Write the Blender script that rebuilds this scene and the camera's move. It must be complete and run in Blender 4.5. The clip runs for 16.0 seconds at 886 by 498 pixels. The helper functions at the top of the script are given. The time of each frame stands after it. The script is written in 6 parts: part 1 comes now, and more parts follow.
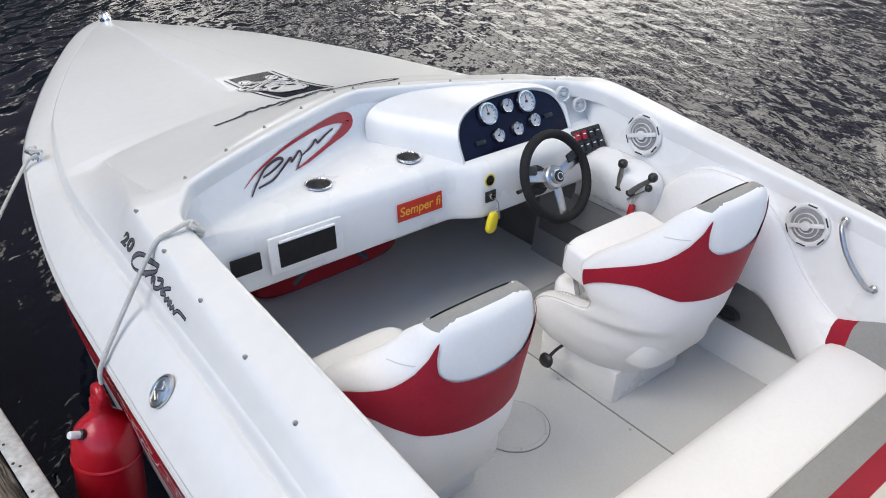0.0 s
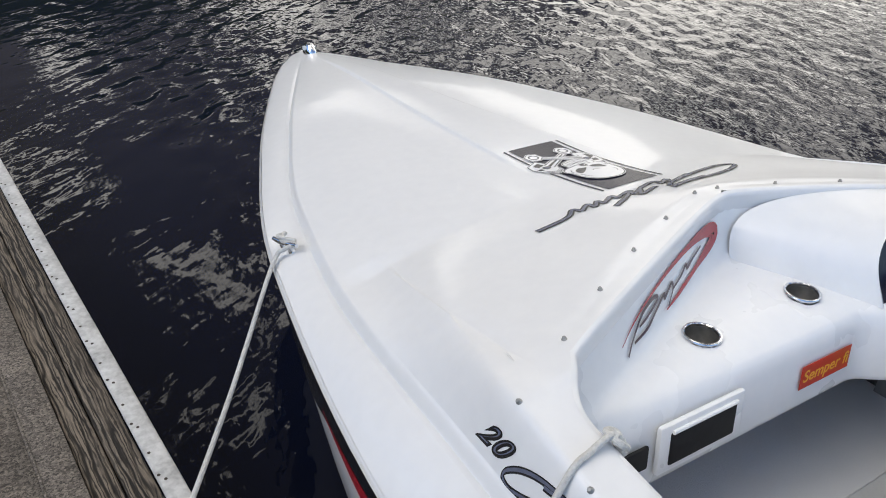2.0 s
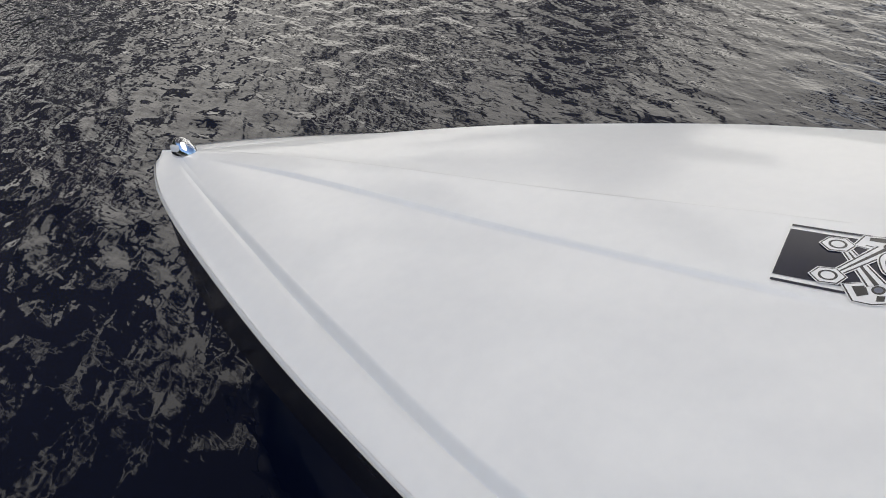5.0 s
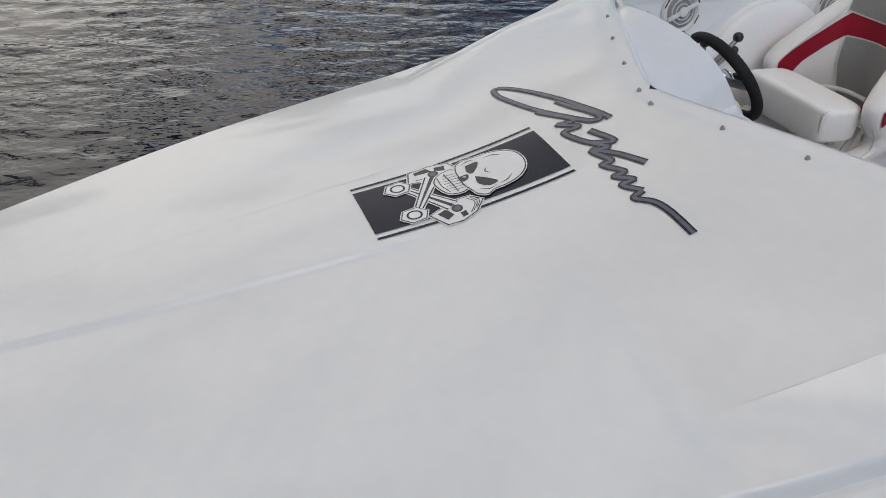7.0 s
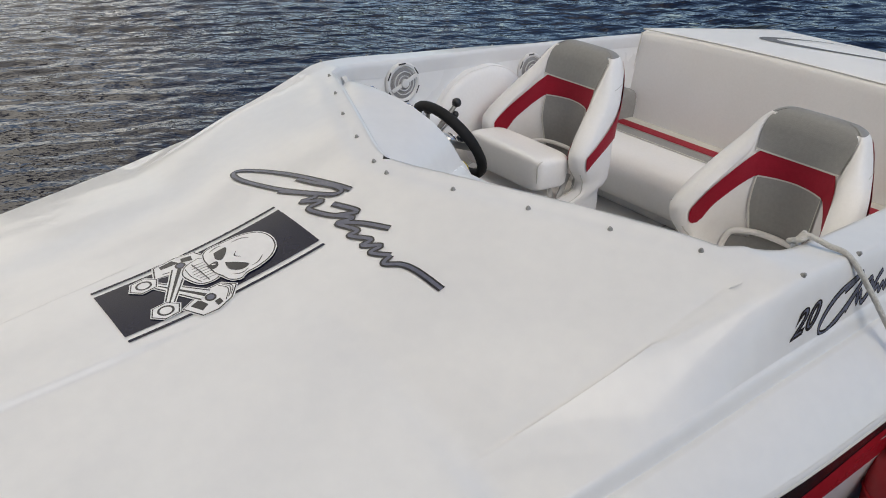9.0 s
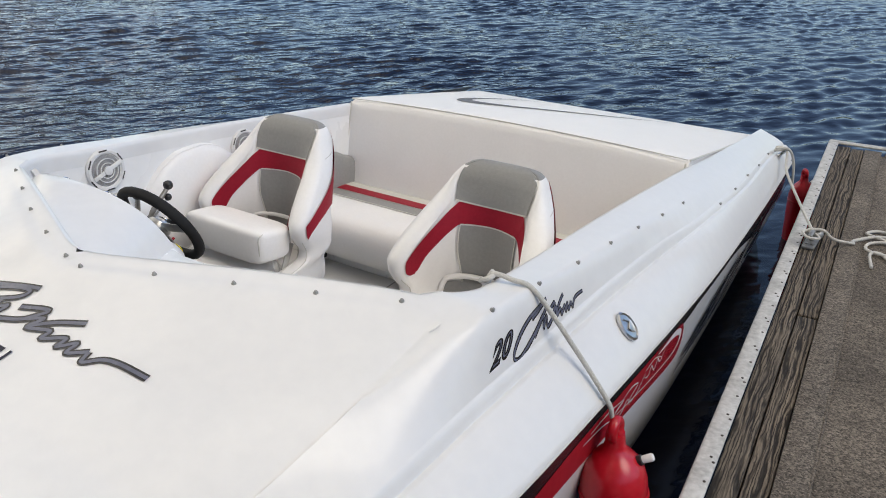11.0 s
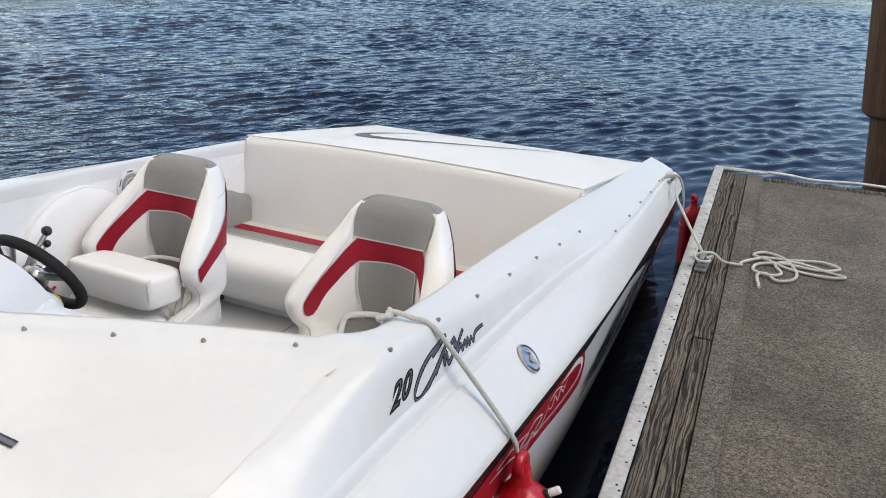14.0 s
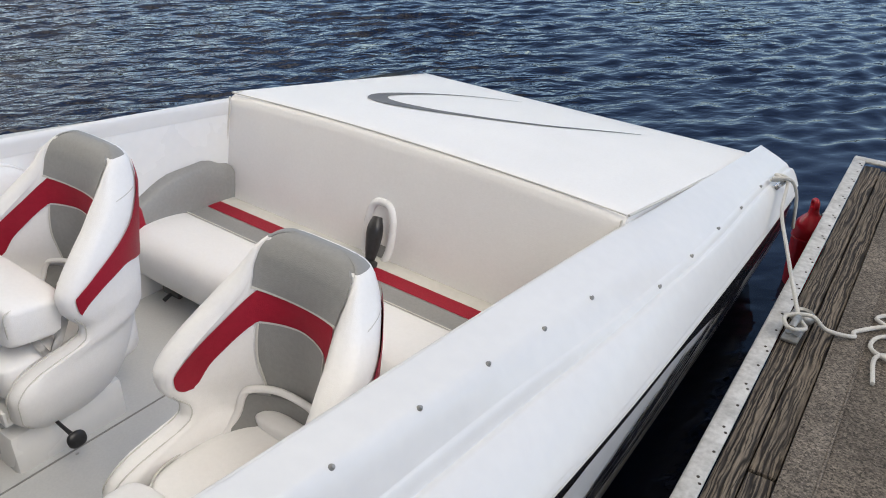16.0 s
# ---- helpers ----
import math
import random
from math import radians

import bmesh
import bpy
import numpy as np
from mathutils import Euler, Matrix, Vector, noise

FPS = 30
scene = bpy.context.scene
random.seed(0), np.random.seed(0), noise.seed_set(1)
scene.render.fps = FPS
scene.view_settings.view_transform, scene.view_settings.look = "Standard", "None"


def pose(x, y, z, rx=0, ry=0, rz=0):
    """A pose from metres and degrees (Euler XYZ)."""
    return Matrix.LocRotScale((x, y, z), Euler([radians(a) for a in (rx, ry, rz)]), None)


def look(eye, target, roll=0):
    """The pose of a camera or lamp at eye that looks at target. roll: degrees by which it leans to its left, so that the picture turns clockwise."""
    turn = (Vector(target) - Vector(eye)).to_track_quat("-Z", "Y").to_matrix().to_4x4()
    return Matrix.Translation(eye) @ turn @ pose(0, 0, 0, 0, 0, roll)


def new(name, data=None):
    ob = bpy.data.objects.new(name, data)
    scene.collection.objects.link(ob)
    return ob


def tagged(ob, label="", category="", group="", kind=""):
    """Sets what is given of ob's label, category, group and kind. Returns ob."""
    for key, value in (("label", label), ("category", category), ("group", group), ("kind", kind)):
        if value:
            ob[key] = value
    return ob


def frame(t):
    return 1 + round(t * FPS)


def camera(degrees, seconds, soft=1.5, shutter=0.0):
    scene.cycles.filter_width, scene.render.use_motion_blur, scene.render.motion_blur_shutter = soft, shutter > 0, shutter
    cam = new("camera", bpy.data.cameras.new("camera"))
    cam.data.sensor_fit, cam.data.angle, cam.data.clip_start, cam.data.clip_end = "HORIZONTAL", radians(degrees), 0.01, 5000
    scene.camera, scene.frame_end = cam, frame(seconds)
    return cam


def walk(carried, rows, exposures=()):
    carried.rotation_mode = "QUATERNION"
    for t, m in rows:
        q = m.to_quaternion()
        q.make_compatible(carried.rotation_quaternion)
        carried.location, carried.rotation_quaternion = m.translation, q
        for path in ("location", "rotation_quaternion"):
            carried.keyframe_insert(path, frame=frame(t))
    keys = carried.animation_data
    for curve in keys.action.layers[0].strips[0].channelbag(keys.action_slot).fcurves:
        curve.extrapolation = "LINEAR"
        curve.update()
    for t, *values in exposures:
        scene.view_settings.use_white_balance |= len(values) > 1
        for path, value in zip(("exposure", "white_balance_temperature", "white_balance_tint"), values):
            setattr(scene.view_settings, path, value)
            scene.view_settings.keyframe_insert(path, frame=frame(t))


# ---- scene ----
cam = camera(58.4, 16.0, soft=1.0)
PATH = [
    (0.0, (-1.55, -1.645, 1.993), (-0.432, -0.334, 0.976), 1.9),
    (0.5, (-1.552, -1.367, 1.962), (-0.494, 0.003, 0.961), 2.15),
    (1.0, (-1.539, -1.111, 1.95), (-0.589, 0.335, 0.947), 2.74),
    (1.5, (-1.629, -0.796, 1.93), (-0.695, 0.664, 0.932), 3.38),
    (2.0, (-1.688, -0.508, 1.904), (-0.732, 0.939, 0.909), 2.53),
    (2.5, (-1.69, -0.215, 1.895), (-0.66, 1.18, 0.898), 2.32),
    (3.0, (-1.748, 0.067, 1.876), (-0.581, 1.353, 0.883), 0.53),
    (5.3, (-1.575, 1.376, 1.843), (-0.159, 2.203, 0.698), -5.17),
    (5.5, (-1.555, 1.436, 1.86), (-0.109, 2.141, 0.672), -5.5),
    (6.0, (-1.544, 1.651, 1.821), (0.009, 1.739, 0.564), -1.88),
    (6.5, (-1.568, 1.679, 1.801), (0.006, 1.471, 0.585), -1.77),
    (7.0, (-1.567, 1.752, 1.804), (0.009, 1.255, 0.678), -3.38),
    (7.5, (-1.559, 1.791, 1.801), (-0.036, 1.119, 0.693), -2.3),
    (8.0, (-1.546, 1.782, 1.808), (-0.062, 0.969, 0.741), -1.08),
    (8.5, (-1.556, 1.773, 1.822), (-0.134, 0.818, 0.79), -0.35),
    (9.0, (-1.594, 1.753, 1.837), (-0.229, 0.688, 0.836), -0.53),
    (9.5, (-1.631, 1.733, 1.844), (-0.348, 0.54, 0.879), -0.23),
    (10.0, (-1.665, 1.714, 1.847), (-0.485, 0.388, 0.925), 0.14),
    (12.5, (-1.741, 1.687, 1.854), (-0.933, 0.031, 1.074), 0.91),
    (13.0, (-1.738, 1.685, 1.849), (-0.942, 0.019, 1.082), 1.09),
    (13.5, (-1.728, 1.676, 1.848), (-0.93, 0.01, 1.081), 1.12),
    (14.0, (-1.721, 1.64, 1.844), (-0.919, -0.023, 1.074), 1.17),
    (14.5, (-1.725, 1.45, 1.838), (-0.91, -0.187, 1.03), 1.35),
    (15.0, (-1.71, 1.215, 1.839), (-0.819, -0.319, 0.916), 0.76),
    (15.5, (-1.66, 0.906, 1.852), (-0.725, -0.58, 0.893), 0.61),
    (16.0, (-1.682, 0.551, 1.862), (-0.647, -0.851, 0.88), 1.17),
]
walk(cam, [(t, look(eye, target, roll)) for t, eye, target, roll in PATH],
     exposures=[(0.0, -0.17, 6950, 10), (2.0, -0.34, 6930, 10), (3.2, -0.58, 6900, 10), (5.5, -0.74, 7000, 10), (7.0, -0.94, 7000, 10),
                (8.5, -0.81, 7300, 10), (10.0, -0.60, 7400, 10), (12.5, -0.16, 7300, 10), (16.0, -0.31, 7270, 10)])

# ---------------------------------------------------------------- sky and sun
world = bpy.data.worlds.new("sky")
scene.world = world
world.use_nodes = True
wn, wl = world.node_tree.nodes, world.node_tree.links
wn.clear()
w_out = wn.new("ShaderNodeOutputWorld")
w_bg = wn.new("ShaderNodeBackground")
w_sky = wn.new("ShaderNodeTexSky")
w_sky.sky_type = "NISHITA"
w_sky.sun_disc = False
w_sky.air_density, w_sky.dust_density, w_sky.ozone_density = 1.0, 0.05, 6.0
w_sky.sun_elevation = radians(46)
w_sky.sun_rotation = radians(273)
w_co = wn.new("ShaderNodeTexCoord")
w_map = wn.new("ShaderNodeMapping")
w_map.inputs["Scale"].default_value = (1.0, 1.0, 2.4)
w_no = wn.new("ShaderNodeTexNoise")
w_no.inputs["Scale"].default_value = 2.2
w_no.inputs["Detail"].default_value = 7
w_no.inputs["Roughness"].default_value = 0.6
w_ramp = wn.new("ShaderNodeValToRGB")
w_ramp.color_ramp.elements[0].position, w_ramp.color_ramp.elements[1].position = 0.40, 0.60
w_mix = wn.new("ShaderNodeMix")
w_mix.data_type = "RGBA"
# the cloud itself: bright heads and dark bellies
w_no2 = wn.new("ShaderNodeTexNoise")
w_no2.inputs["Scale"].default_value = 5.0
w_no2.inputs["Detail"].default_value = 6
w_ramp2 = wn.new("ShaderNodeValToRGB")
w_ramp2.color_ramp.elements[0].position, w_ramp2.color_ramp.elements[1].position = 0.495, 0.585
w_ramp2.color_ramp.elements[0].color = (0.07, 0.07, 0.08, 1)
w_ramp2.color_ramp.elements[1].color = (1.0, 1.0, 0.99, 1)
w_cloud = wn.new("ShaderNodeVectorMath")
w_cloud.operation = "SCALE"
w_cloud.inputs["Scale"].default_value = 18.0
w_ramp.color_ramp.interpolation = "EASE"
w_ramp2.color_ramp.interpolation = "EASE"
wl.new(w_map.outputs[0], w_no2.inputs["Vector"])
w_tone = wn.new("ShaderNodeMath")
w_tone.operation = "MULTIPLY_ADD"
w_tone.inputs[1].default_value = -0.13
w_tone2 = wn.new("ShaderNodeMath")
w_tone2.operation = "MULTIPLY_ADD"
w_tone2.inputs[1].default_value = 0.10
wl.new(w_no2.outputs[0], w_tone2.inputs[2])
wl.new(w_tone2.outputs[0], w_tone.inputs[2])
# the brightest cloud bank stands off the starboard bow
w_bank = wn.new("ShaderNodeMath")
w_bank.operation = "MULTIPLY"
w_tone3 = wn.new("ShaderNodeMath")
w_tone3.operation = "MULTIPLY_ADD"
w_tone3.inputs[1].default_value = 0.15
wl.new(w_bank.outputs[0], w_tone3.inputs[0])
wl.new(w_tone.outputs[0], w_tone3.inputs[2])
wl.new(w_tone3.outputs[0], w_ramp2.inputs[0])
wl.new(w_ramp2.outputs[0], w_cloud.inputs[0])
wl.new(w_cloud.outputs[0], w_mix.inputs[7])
wl.new(w_co.outputs["Generated"], w_map.inputs["Vector"])
wl.new(w_map.outputs[0], w_no.inputs["Vector"])
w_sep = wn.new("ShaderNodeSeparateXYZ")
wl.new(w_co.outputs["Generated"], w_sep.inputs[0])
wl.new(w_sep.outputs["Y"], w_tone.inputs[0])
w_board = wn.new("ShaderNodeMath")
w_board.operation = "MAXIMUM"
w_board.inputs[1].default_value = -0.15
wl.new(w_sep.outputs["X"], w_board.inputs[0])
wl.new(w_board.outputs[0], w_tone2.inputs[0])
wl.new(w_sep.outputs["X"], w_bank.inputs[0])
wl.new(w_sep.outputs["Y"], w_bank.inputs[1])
w_lean = wn.new("ShaderNodeMath")
w_lean.operation = "MULTIPLY_ADD"
w_lean.inputs[1].default_value = 0.36
wl.new(w_sep.outputs["Y"], w_lean.inputs[0])
w_lift = wn.new("ShaderNodeMath")
w_lift.operation = "MULTIPLY_ADD"
w_lift.inputs[1].default_value = 0.45
w_off = wn.new("ShaderNodeMath")
w_off.operation = "SUBTRACT"
w_off.inputs[1].default_value = 0.13
w_high = wn.new("ShaderNodeMath")
w_high.operation = "POWER"
w_high.inputs[1].default_value = 3.0
wl.new(w_sep.outputs["Z"], w_high.inputs[0])
wl.new(w_high.outputs[0], w_lift.inputs[0])
wl.new(w_no.outputs[0], w_lift.inputs[2])
wl.new(w_lift.outputs[0], w_off.inputs[0])
w_side = wn.new("ShaderNodeMath")
w_side.operation = "MULTIPLY_ADD"
w_side.inputs[1].default_value = 0.23
wl.new(w_sep.outputs["X"], w_side.inputs[0])
wl.new(w_off.outputs[0], w_side.inputs[2])
wl.new(w_side.outputs[0], w_lean.inputs[2])
wl.new(w_lean.outputs[0], w_ramp.inputs[0])
wl.new(w_ramp.outputs[0], w_mix.inputs[0])
w_gain = wn.new("ShaderNodeVectorMath")
w_gain.operation = "MULTIPLY"
w_gain.inputs[1].default_value = (1.84, 1.72, 1.68)
wl.new(w_sky.outputs[0], w_gain.inputs[0])
wl.new(w_gain.outputs[0], w_mix.inputs[6])
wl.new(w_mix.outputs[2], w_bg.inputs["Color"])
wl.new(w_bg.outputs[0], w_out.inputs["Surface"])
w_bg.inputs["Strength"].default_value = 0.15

sun = new("sun", bpy.data.lights.new("sun", "SUN"))
sun.data.energy = 2.05
sun.data.angle = radians(40)
sun.data.color = (1.0, 0.96, 0.9)
sun.matrix_world = look((-5.0, 0.3, 5.4), (0, 0, 0))


# ---------------------------------------------------------------- materials
def material(name, dark, light, rough=0.5, metal=0.0, scale=8.0, fine=60.0, bump=0.0, bump_scale=200.0,
             coat=0.0, rough_var=0.06, stretch=(1, 1, 1), per_piece=0.0, spec=0.5, ramp_at=(0.32, 0.68)):
    """A surface with two scales of colour variation, varied roughness and fine relief."""
    m = bpy.data.materials.new(name)
    m.use_nodes = True
    n, l = m.node_tree.nodes, m.node_tree.links
    b = n["Principled BSDF"]
    co = n.new("ShaderNodeTexCoord")
    mp = n.new("ShaderNodeMapping")
    mp.inputs["Scale"].default_value = stretch
    l.new(co.outputs["Object"], mp.inputs["Vector"])
    big = n.new("ShaderNodeTexNoise")
    big.inputs["Scale"].default_value = scale
    big.inputs["Detail"].default_value = 4
    small = n.new("ShaderNodeTexNoise")
    small.inputs["Scale"].default_value = fine
    small.inputs["Detail"].default_value = 6
    l.new(mp.outputs[0], big.inputs["Vector"])
    l.new(mp.outputs[0], small.inputs["Vector"])
    add = n.new("ShaderNodeMath")
    add.operation = "ADD"
    half = n.new("ShaderNodeMath")
    half.operation = "MULTIPLY"
    half.inputs[1].default_value = 0.5
    l.new(big.outputs[0], add.inputs[0])
    l.new(small.outputs[0], add.inputs[1])
    l.new(add.outputs[0], half.inputs[0])
    src = half.outputs[0]
    if per_piece:
        info = n.new("ShaderNodeObjectInfo")
        mul = n.new("ShaderNodeMath")
        mul.operation = "MULTIPLY_ADD"
        mul.inputs[1].default_value = per_piece
        l.new(info.outputs["Random"], mul.inputs[0])
        l.new(src, mul.inputs[2])
        src = mul.outputs[0]
    ramp = n.new("ShaderNodeValToRGB")
    ramp.color_ramp.elements[0].position, ramp.color_ramp.elements[1].position = ramp_at
    ramp.color_ramp.elements[0].color = (*dark, 1)
    ramp.color_ramp.elements[1].color = (*light, 1)
    l.new(src, ramp.inputs[0])
    l.new(ramp.outputs[0], b.inputs["Base Color"])
    rr = n.new("ShaderNodeMapRange")
    rr.inputs["To Min"].default_value = max(0.02, rough - rough_var)
    rr.inputs["To Max"].default_value = min(1, rough + rough_var)
    l.new(big.outputs[0], rr.inputs[0])
    l.new(rr.outputs[0], b.inputs["Roughness"])
    b.inputs["Metallic"].default_value = metal
    b.inputs["Coat Weight"].default_value = coat
    b.inputs["Coat Roughness"].default_value = 0.28
    b.inputs["Specular IOR Level"].default_value = spec
    if bump:
        tex = n.new("ShaderNodeTexNoise")
        tex.inputs["Scale"].default_value = bump_scale
        tex.inputs["Detail"].default_value = 1.5
        l.new(mp.outputs[0], tex.inputs["Vector"])
        bp = n.new("ShaderNodeBump")
        bp.inputs["Strength"].default_value = bump
        bp.inputs["Distance"].default_value = 0.01
        l.new(tex.outputs[0], bp.inputs["Height"])
        l.new(bp.outputs[0], b.inputs["Normal"])
    return m


GEL = material("white_gelcoat", (0.722, 0.726, 0.724), (0.770, 0.771, 0.763), 0.34, scale=2.0, fine=25, coat=0.38, rough_var=0.05)
GEL.node_tree.nodes["Principled BSDF"].inputs["Coat Roughness"].default_value = 0.06
LINER = material("liner_gelcoat", (0.77, 0.78, 0.78), (0.82, 0.82, 0.81), 0.28, scale=3, fine=30)
FLOOR = material("floor_gelcoat", (0.55, 0.56, 0.56), (0.63, 0.635, 0.63), 0.4, scale=3, fine=120, bump=0.08, bump_scale=300)
VINYL = material("white_vinyl", (0.815, 0.808, 0.795), (0.86, 0.853, 0.842), 0.42, scale=5, fine=90, bump=0.12, bump_scale=350)
GREYV = material("grey_vinyl", (0.24, 0.24, 0.235), (0.29, 0.29, 0.28), 0.45, scale=5, fine=90, bump=0.12, bump_scale=350)
REDV = material("red_vinyl", (0.265, 0.006, 0.021), (0.33, 0.011, 0.029), 0.5, scale=5, fine=90, bump=0.10, bump_scale=350, spec=0.25)
PIPING = material("piping", (0.55, 0.54, 0.50), (0.62, 0.61, 0.57), 0.5)
# grey carpet coloured paler than its own tone, to offset the dash's shade
CARPET = material("lightened_carpet", (0.72, 0.725, 0.715), (0.80, 0.805, 0.795), 0.95, scale=4, fine=250, bump=0.5, bump_scale=500)
DARKGREY = material("dark_grey_matt", (0.12, 0.117, 0.113), (0.18, 0.177, 0.172), 0.95, scale=6, fine=250, bump=0.5, bump_scale=500)
BLACK = material("black_plastic", (0.012, 0.012, 0.013), (0.03, 0.03, 0.032), 0.35, scale=10, fine=80)
RUBBER = material("rubber", (0.010, 0.010, 0.011), (0.018, 0.018, 0.018), 0.7, spec=0.25)
CHROME = material("chrome", (0.62, 0.63, 0.65), (0.75, 0.76, 0.78), 0.12, metal=1.0, rough_var=0.05)
STEEL = material("brushed_steel", (0.45, 0.45, 0.45), (0.6, 0.6, 0.6), 0.3, metal=1.0)
NAVY = material("navy_film", (0.005, 0.006, 0.018), (0.010, 0.011, 0.030), 0.22, scale=4, fine=30, spec=0.22)
INK = material("grey_ink", (0.085, 0.095, 0.135), (0.13, 0.14, 0.19), 0.25, scale=30, fine=100)
INKB = material("black_ink", (0.008, 0.008, 0.01), (0.02, 0.02, 0.024), 0.25)
WHITEF = material("white_film", (0.74, 0.74, 0.74), (0.8, 0.8, 0.8), 0.2)
REDF = material("red_film", (0.34, 0.012, 0.024), (0.42, 0.02, 0.03), 0.22, scale=6)
SWOOSH = material("grey_thread", (0.11, 0.11, 0.115), (0.16, 0.16, 0.165), 0.6, fine=300)
ORANGE = material("orange_film", (0.52, 0.018, 0.008), (0.60, 0.030, 0.010), 0.3)
LETTERS = material("amber_lettering", (0.80, 0.36, 0.03), (0.88, 0.46, 0.06), 0.4)
LOGOINK = material("plum_ink", (0.035, 0.012, 0.022), (0.06, 0.02, 0.035), 0.3)
YELLOW = material("yellow_foam", (0.70, 0.56, 0.02), (0.80, 0.66, 0.04), 0.6)
FENDER = material("red_fender_vinyl", (0.42, 0.004, 0.014), (0.52, 0.010, 0.022), 0.22, scale=6, fine=60, coat=0.2)
SPEAKER = material("speaker_plastic", (0.66, 0.66, 0.65), (0.74, 0.74, 0.73), 0.5, fine=120)
ROPE = material("white_rope", (0.48, 0.47, 0.44), (0.66, 0.65, 0.61), 0.85, fine=200, bump=0.5, bump_scale=260)
GRILLE = material("speaker_grille", (0.30, 0.30, 0.30), (0.40, 0.40, 0.40), 0.6, scale=40, fine=300, bump=0.8, bump_scale=400)
DIAL = material("silver_dial", (0.55, 0.56, 0.57), (0.66, 0.67, 0.68), 0.3)
HULLW = material("hull_gelcoat", (0.70, 0.70, 0.69), (0.79, 0.79, 0.78), 0.14, scale=2, fine=20, coat=0.3)
EDGE = material("dock_edge_strip", (0.30, 0.295, 0.28), (0.60, 0.595, 0.575), 0.6, scale=11, fine=60, bump=0.15, bump_scale=90, ramp_at=(0.30, 0.62))
CONC = material("dock_concrete", (0.062, 0.053, 0.043), (0.20, 0.172, 0.143), 0.95, scale=95, fine=260, bump=0.3, bump_scale=150, stretch=(0.5, 1, 1), ramp_at=(0.30, 0.70))


def add_aggregate(m, scale, low, high):
    """Speckles a material with small stones of varied tone and broad stains."""
    n, l = m.node_tree.nodes, m.node_tree.links
    b = n["Principled BSDF"]
    co = n["Texture Coordinate"]
    cell = n.new("ShaderNodeTexVoronoi")
    cell.inputs["Scale"].default_value = scale
    l.new(co.outputs["Object"], cell.inputs["Vector"])
    sep = n.new("ShaderNodeSeparateColor")
    l.new(cell.outputs["Color"], sep.inputs[0])
    tone = n.new("ShaderNodeMapRange")
    tone.inputs["To Min"].default_value, tone.inputs["To Max"].default_value = low, high
    l.new(sep.outputs[0], tone.inputs[0])
    stain = n.new("ShaderNodeTexNoise")
    stain.inputs["Scale"].default_value = 2.6
    stain.inputs["Detail"].default_value = 9
    stain.inputs["Roughness"].default_value = 0.65
    l.new(co.outputs["Object"], stain.inputs["Vector"])
    broad = n.new("ShaderNodeMapRange")
    broad.inputs["From Min"].default_value, broad.inputs["From Max"].default_value = 0.3, 0.7
    broad.inputs["To Min"].default_value, broad.inputs["To Max"].default_value = 0.62, 1.28
    l.new(stain.outputs[0], broad.inputs[0])
    mul = n.new("ShaderNodeMath")
    mul.operation = "MULTIPLY"
    l.new(tone.outputs[0], mul.inputs[0])
    l.new(broad.outputs[0], mul.inputs[1])
    old = b.inputs["Base Color"].links[0].from_socket
    scl = n.new("ShaderNodeVectorMath")
    scl.operation = "SCALE"
    l.new(old, scl.inputs[0])
    l.new(mul.outputs[0], scl.inputs["Scale"])
    l.new(scl.outputs[0], b.inputs["Base Color"])


add_aggregate(CONC, 230.0, 0.35, 1.60)
PILEW = material("treated_pile", (0.045, 0.028, 0.018), (0.15, 0.095, 0.06), 0.8, scale=6, fine=40, bump=0.8, bump_scale=40, stretch=(4, 4, 0.3))
GALV = material("galvanised", (0.25, 0.25, 0.24), (0.42, 0.42, 0.40), 0.55, metal=0.8, fine=90)
NAIL = material("rusted_nail", (0.03, 0.024, 0.02), (0.09, 0.07, 0.055), 0.7, metal=0.3)
WELL = material("dark_steel", (0.22, 0.215, 0.20), (0.34, 0.33, 0.31), 0.35, metal=0.8)
BANK = material("wooded_bank", (0.012, 0.018, 0.008), (0.045, 0.06, 0.025), 0.95, scale=0.35, fine=2.0, bump=0.6, bump_scale=1.5)


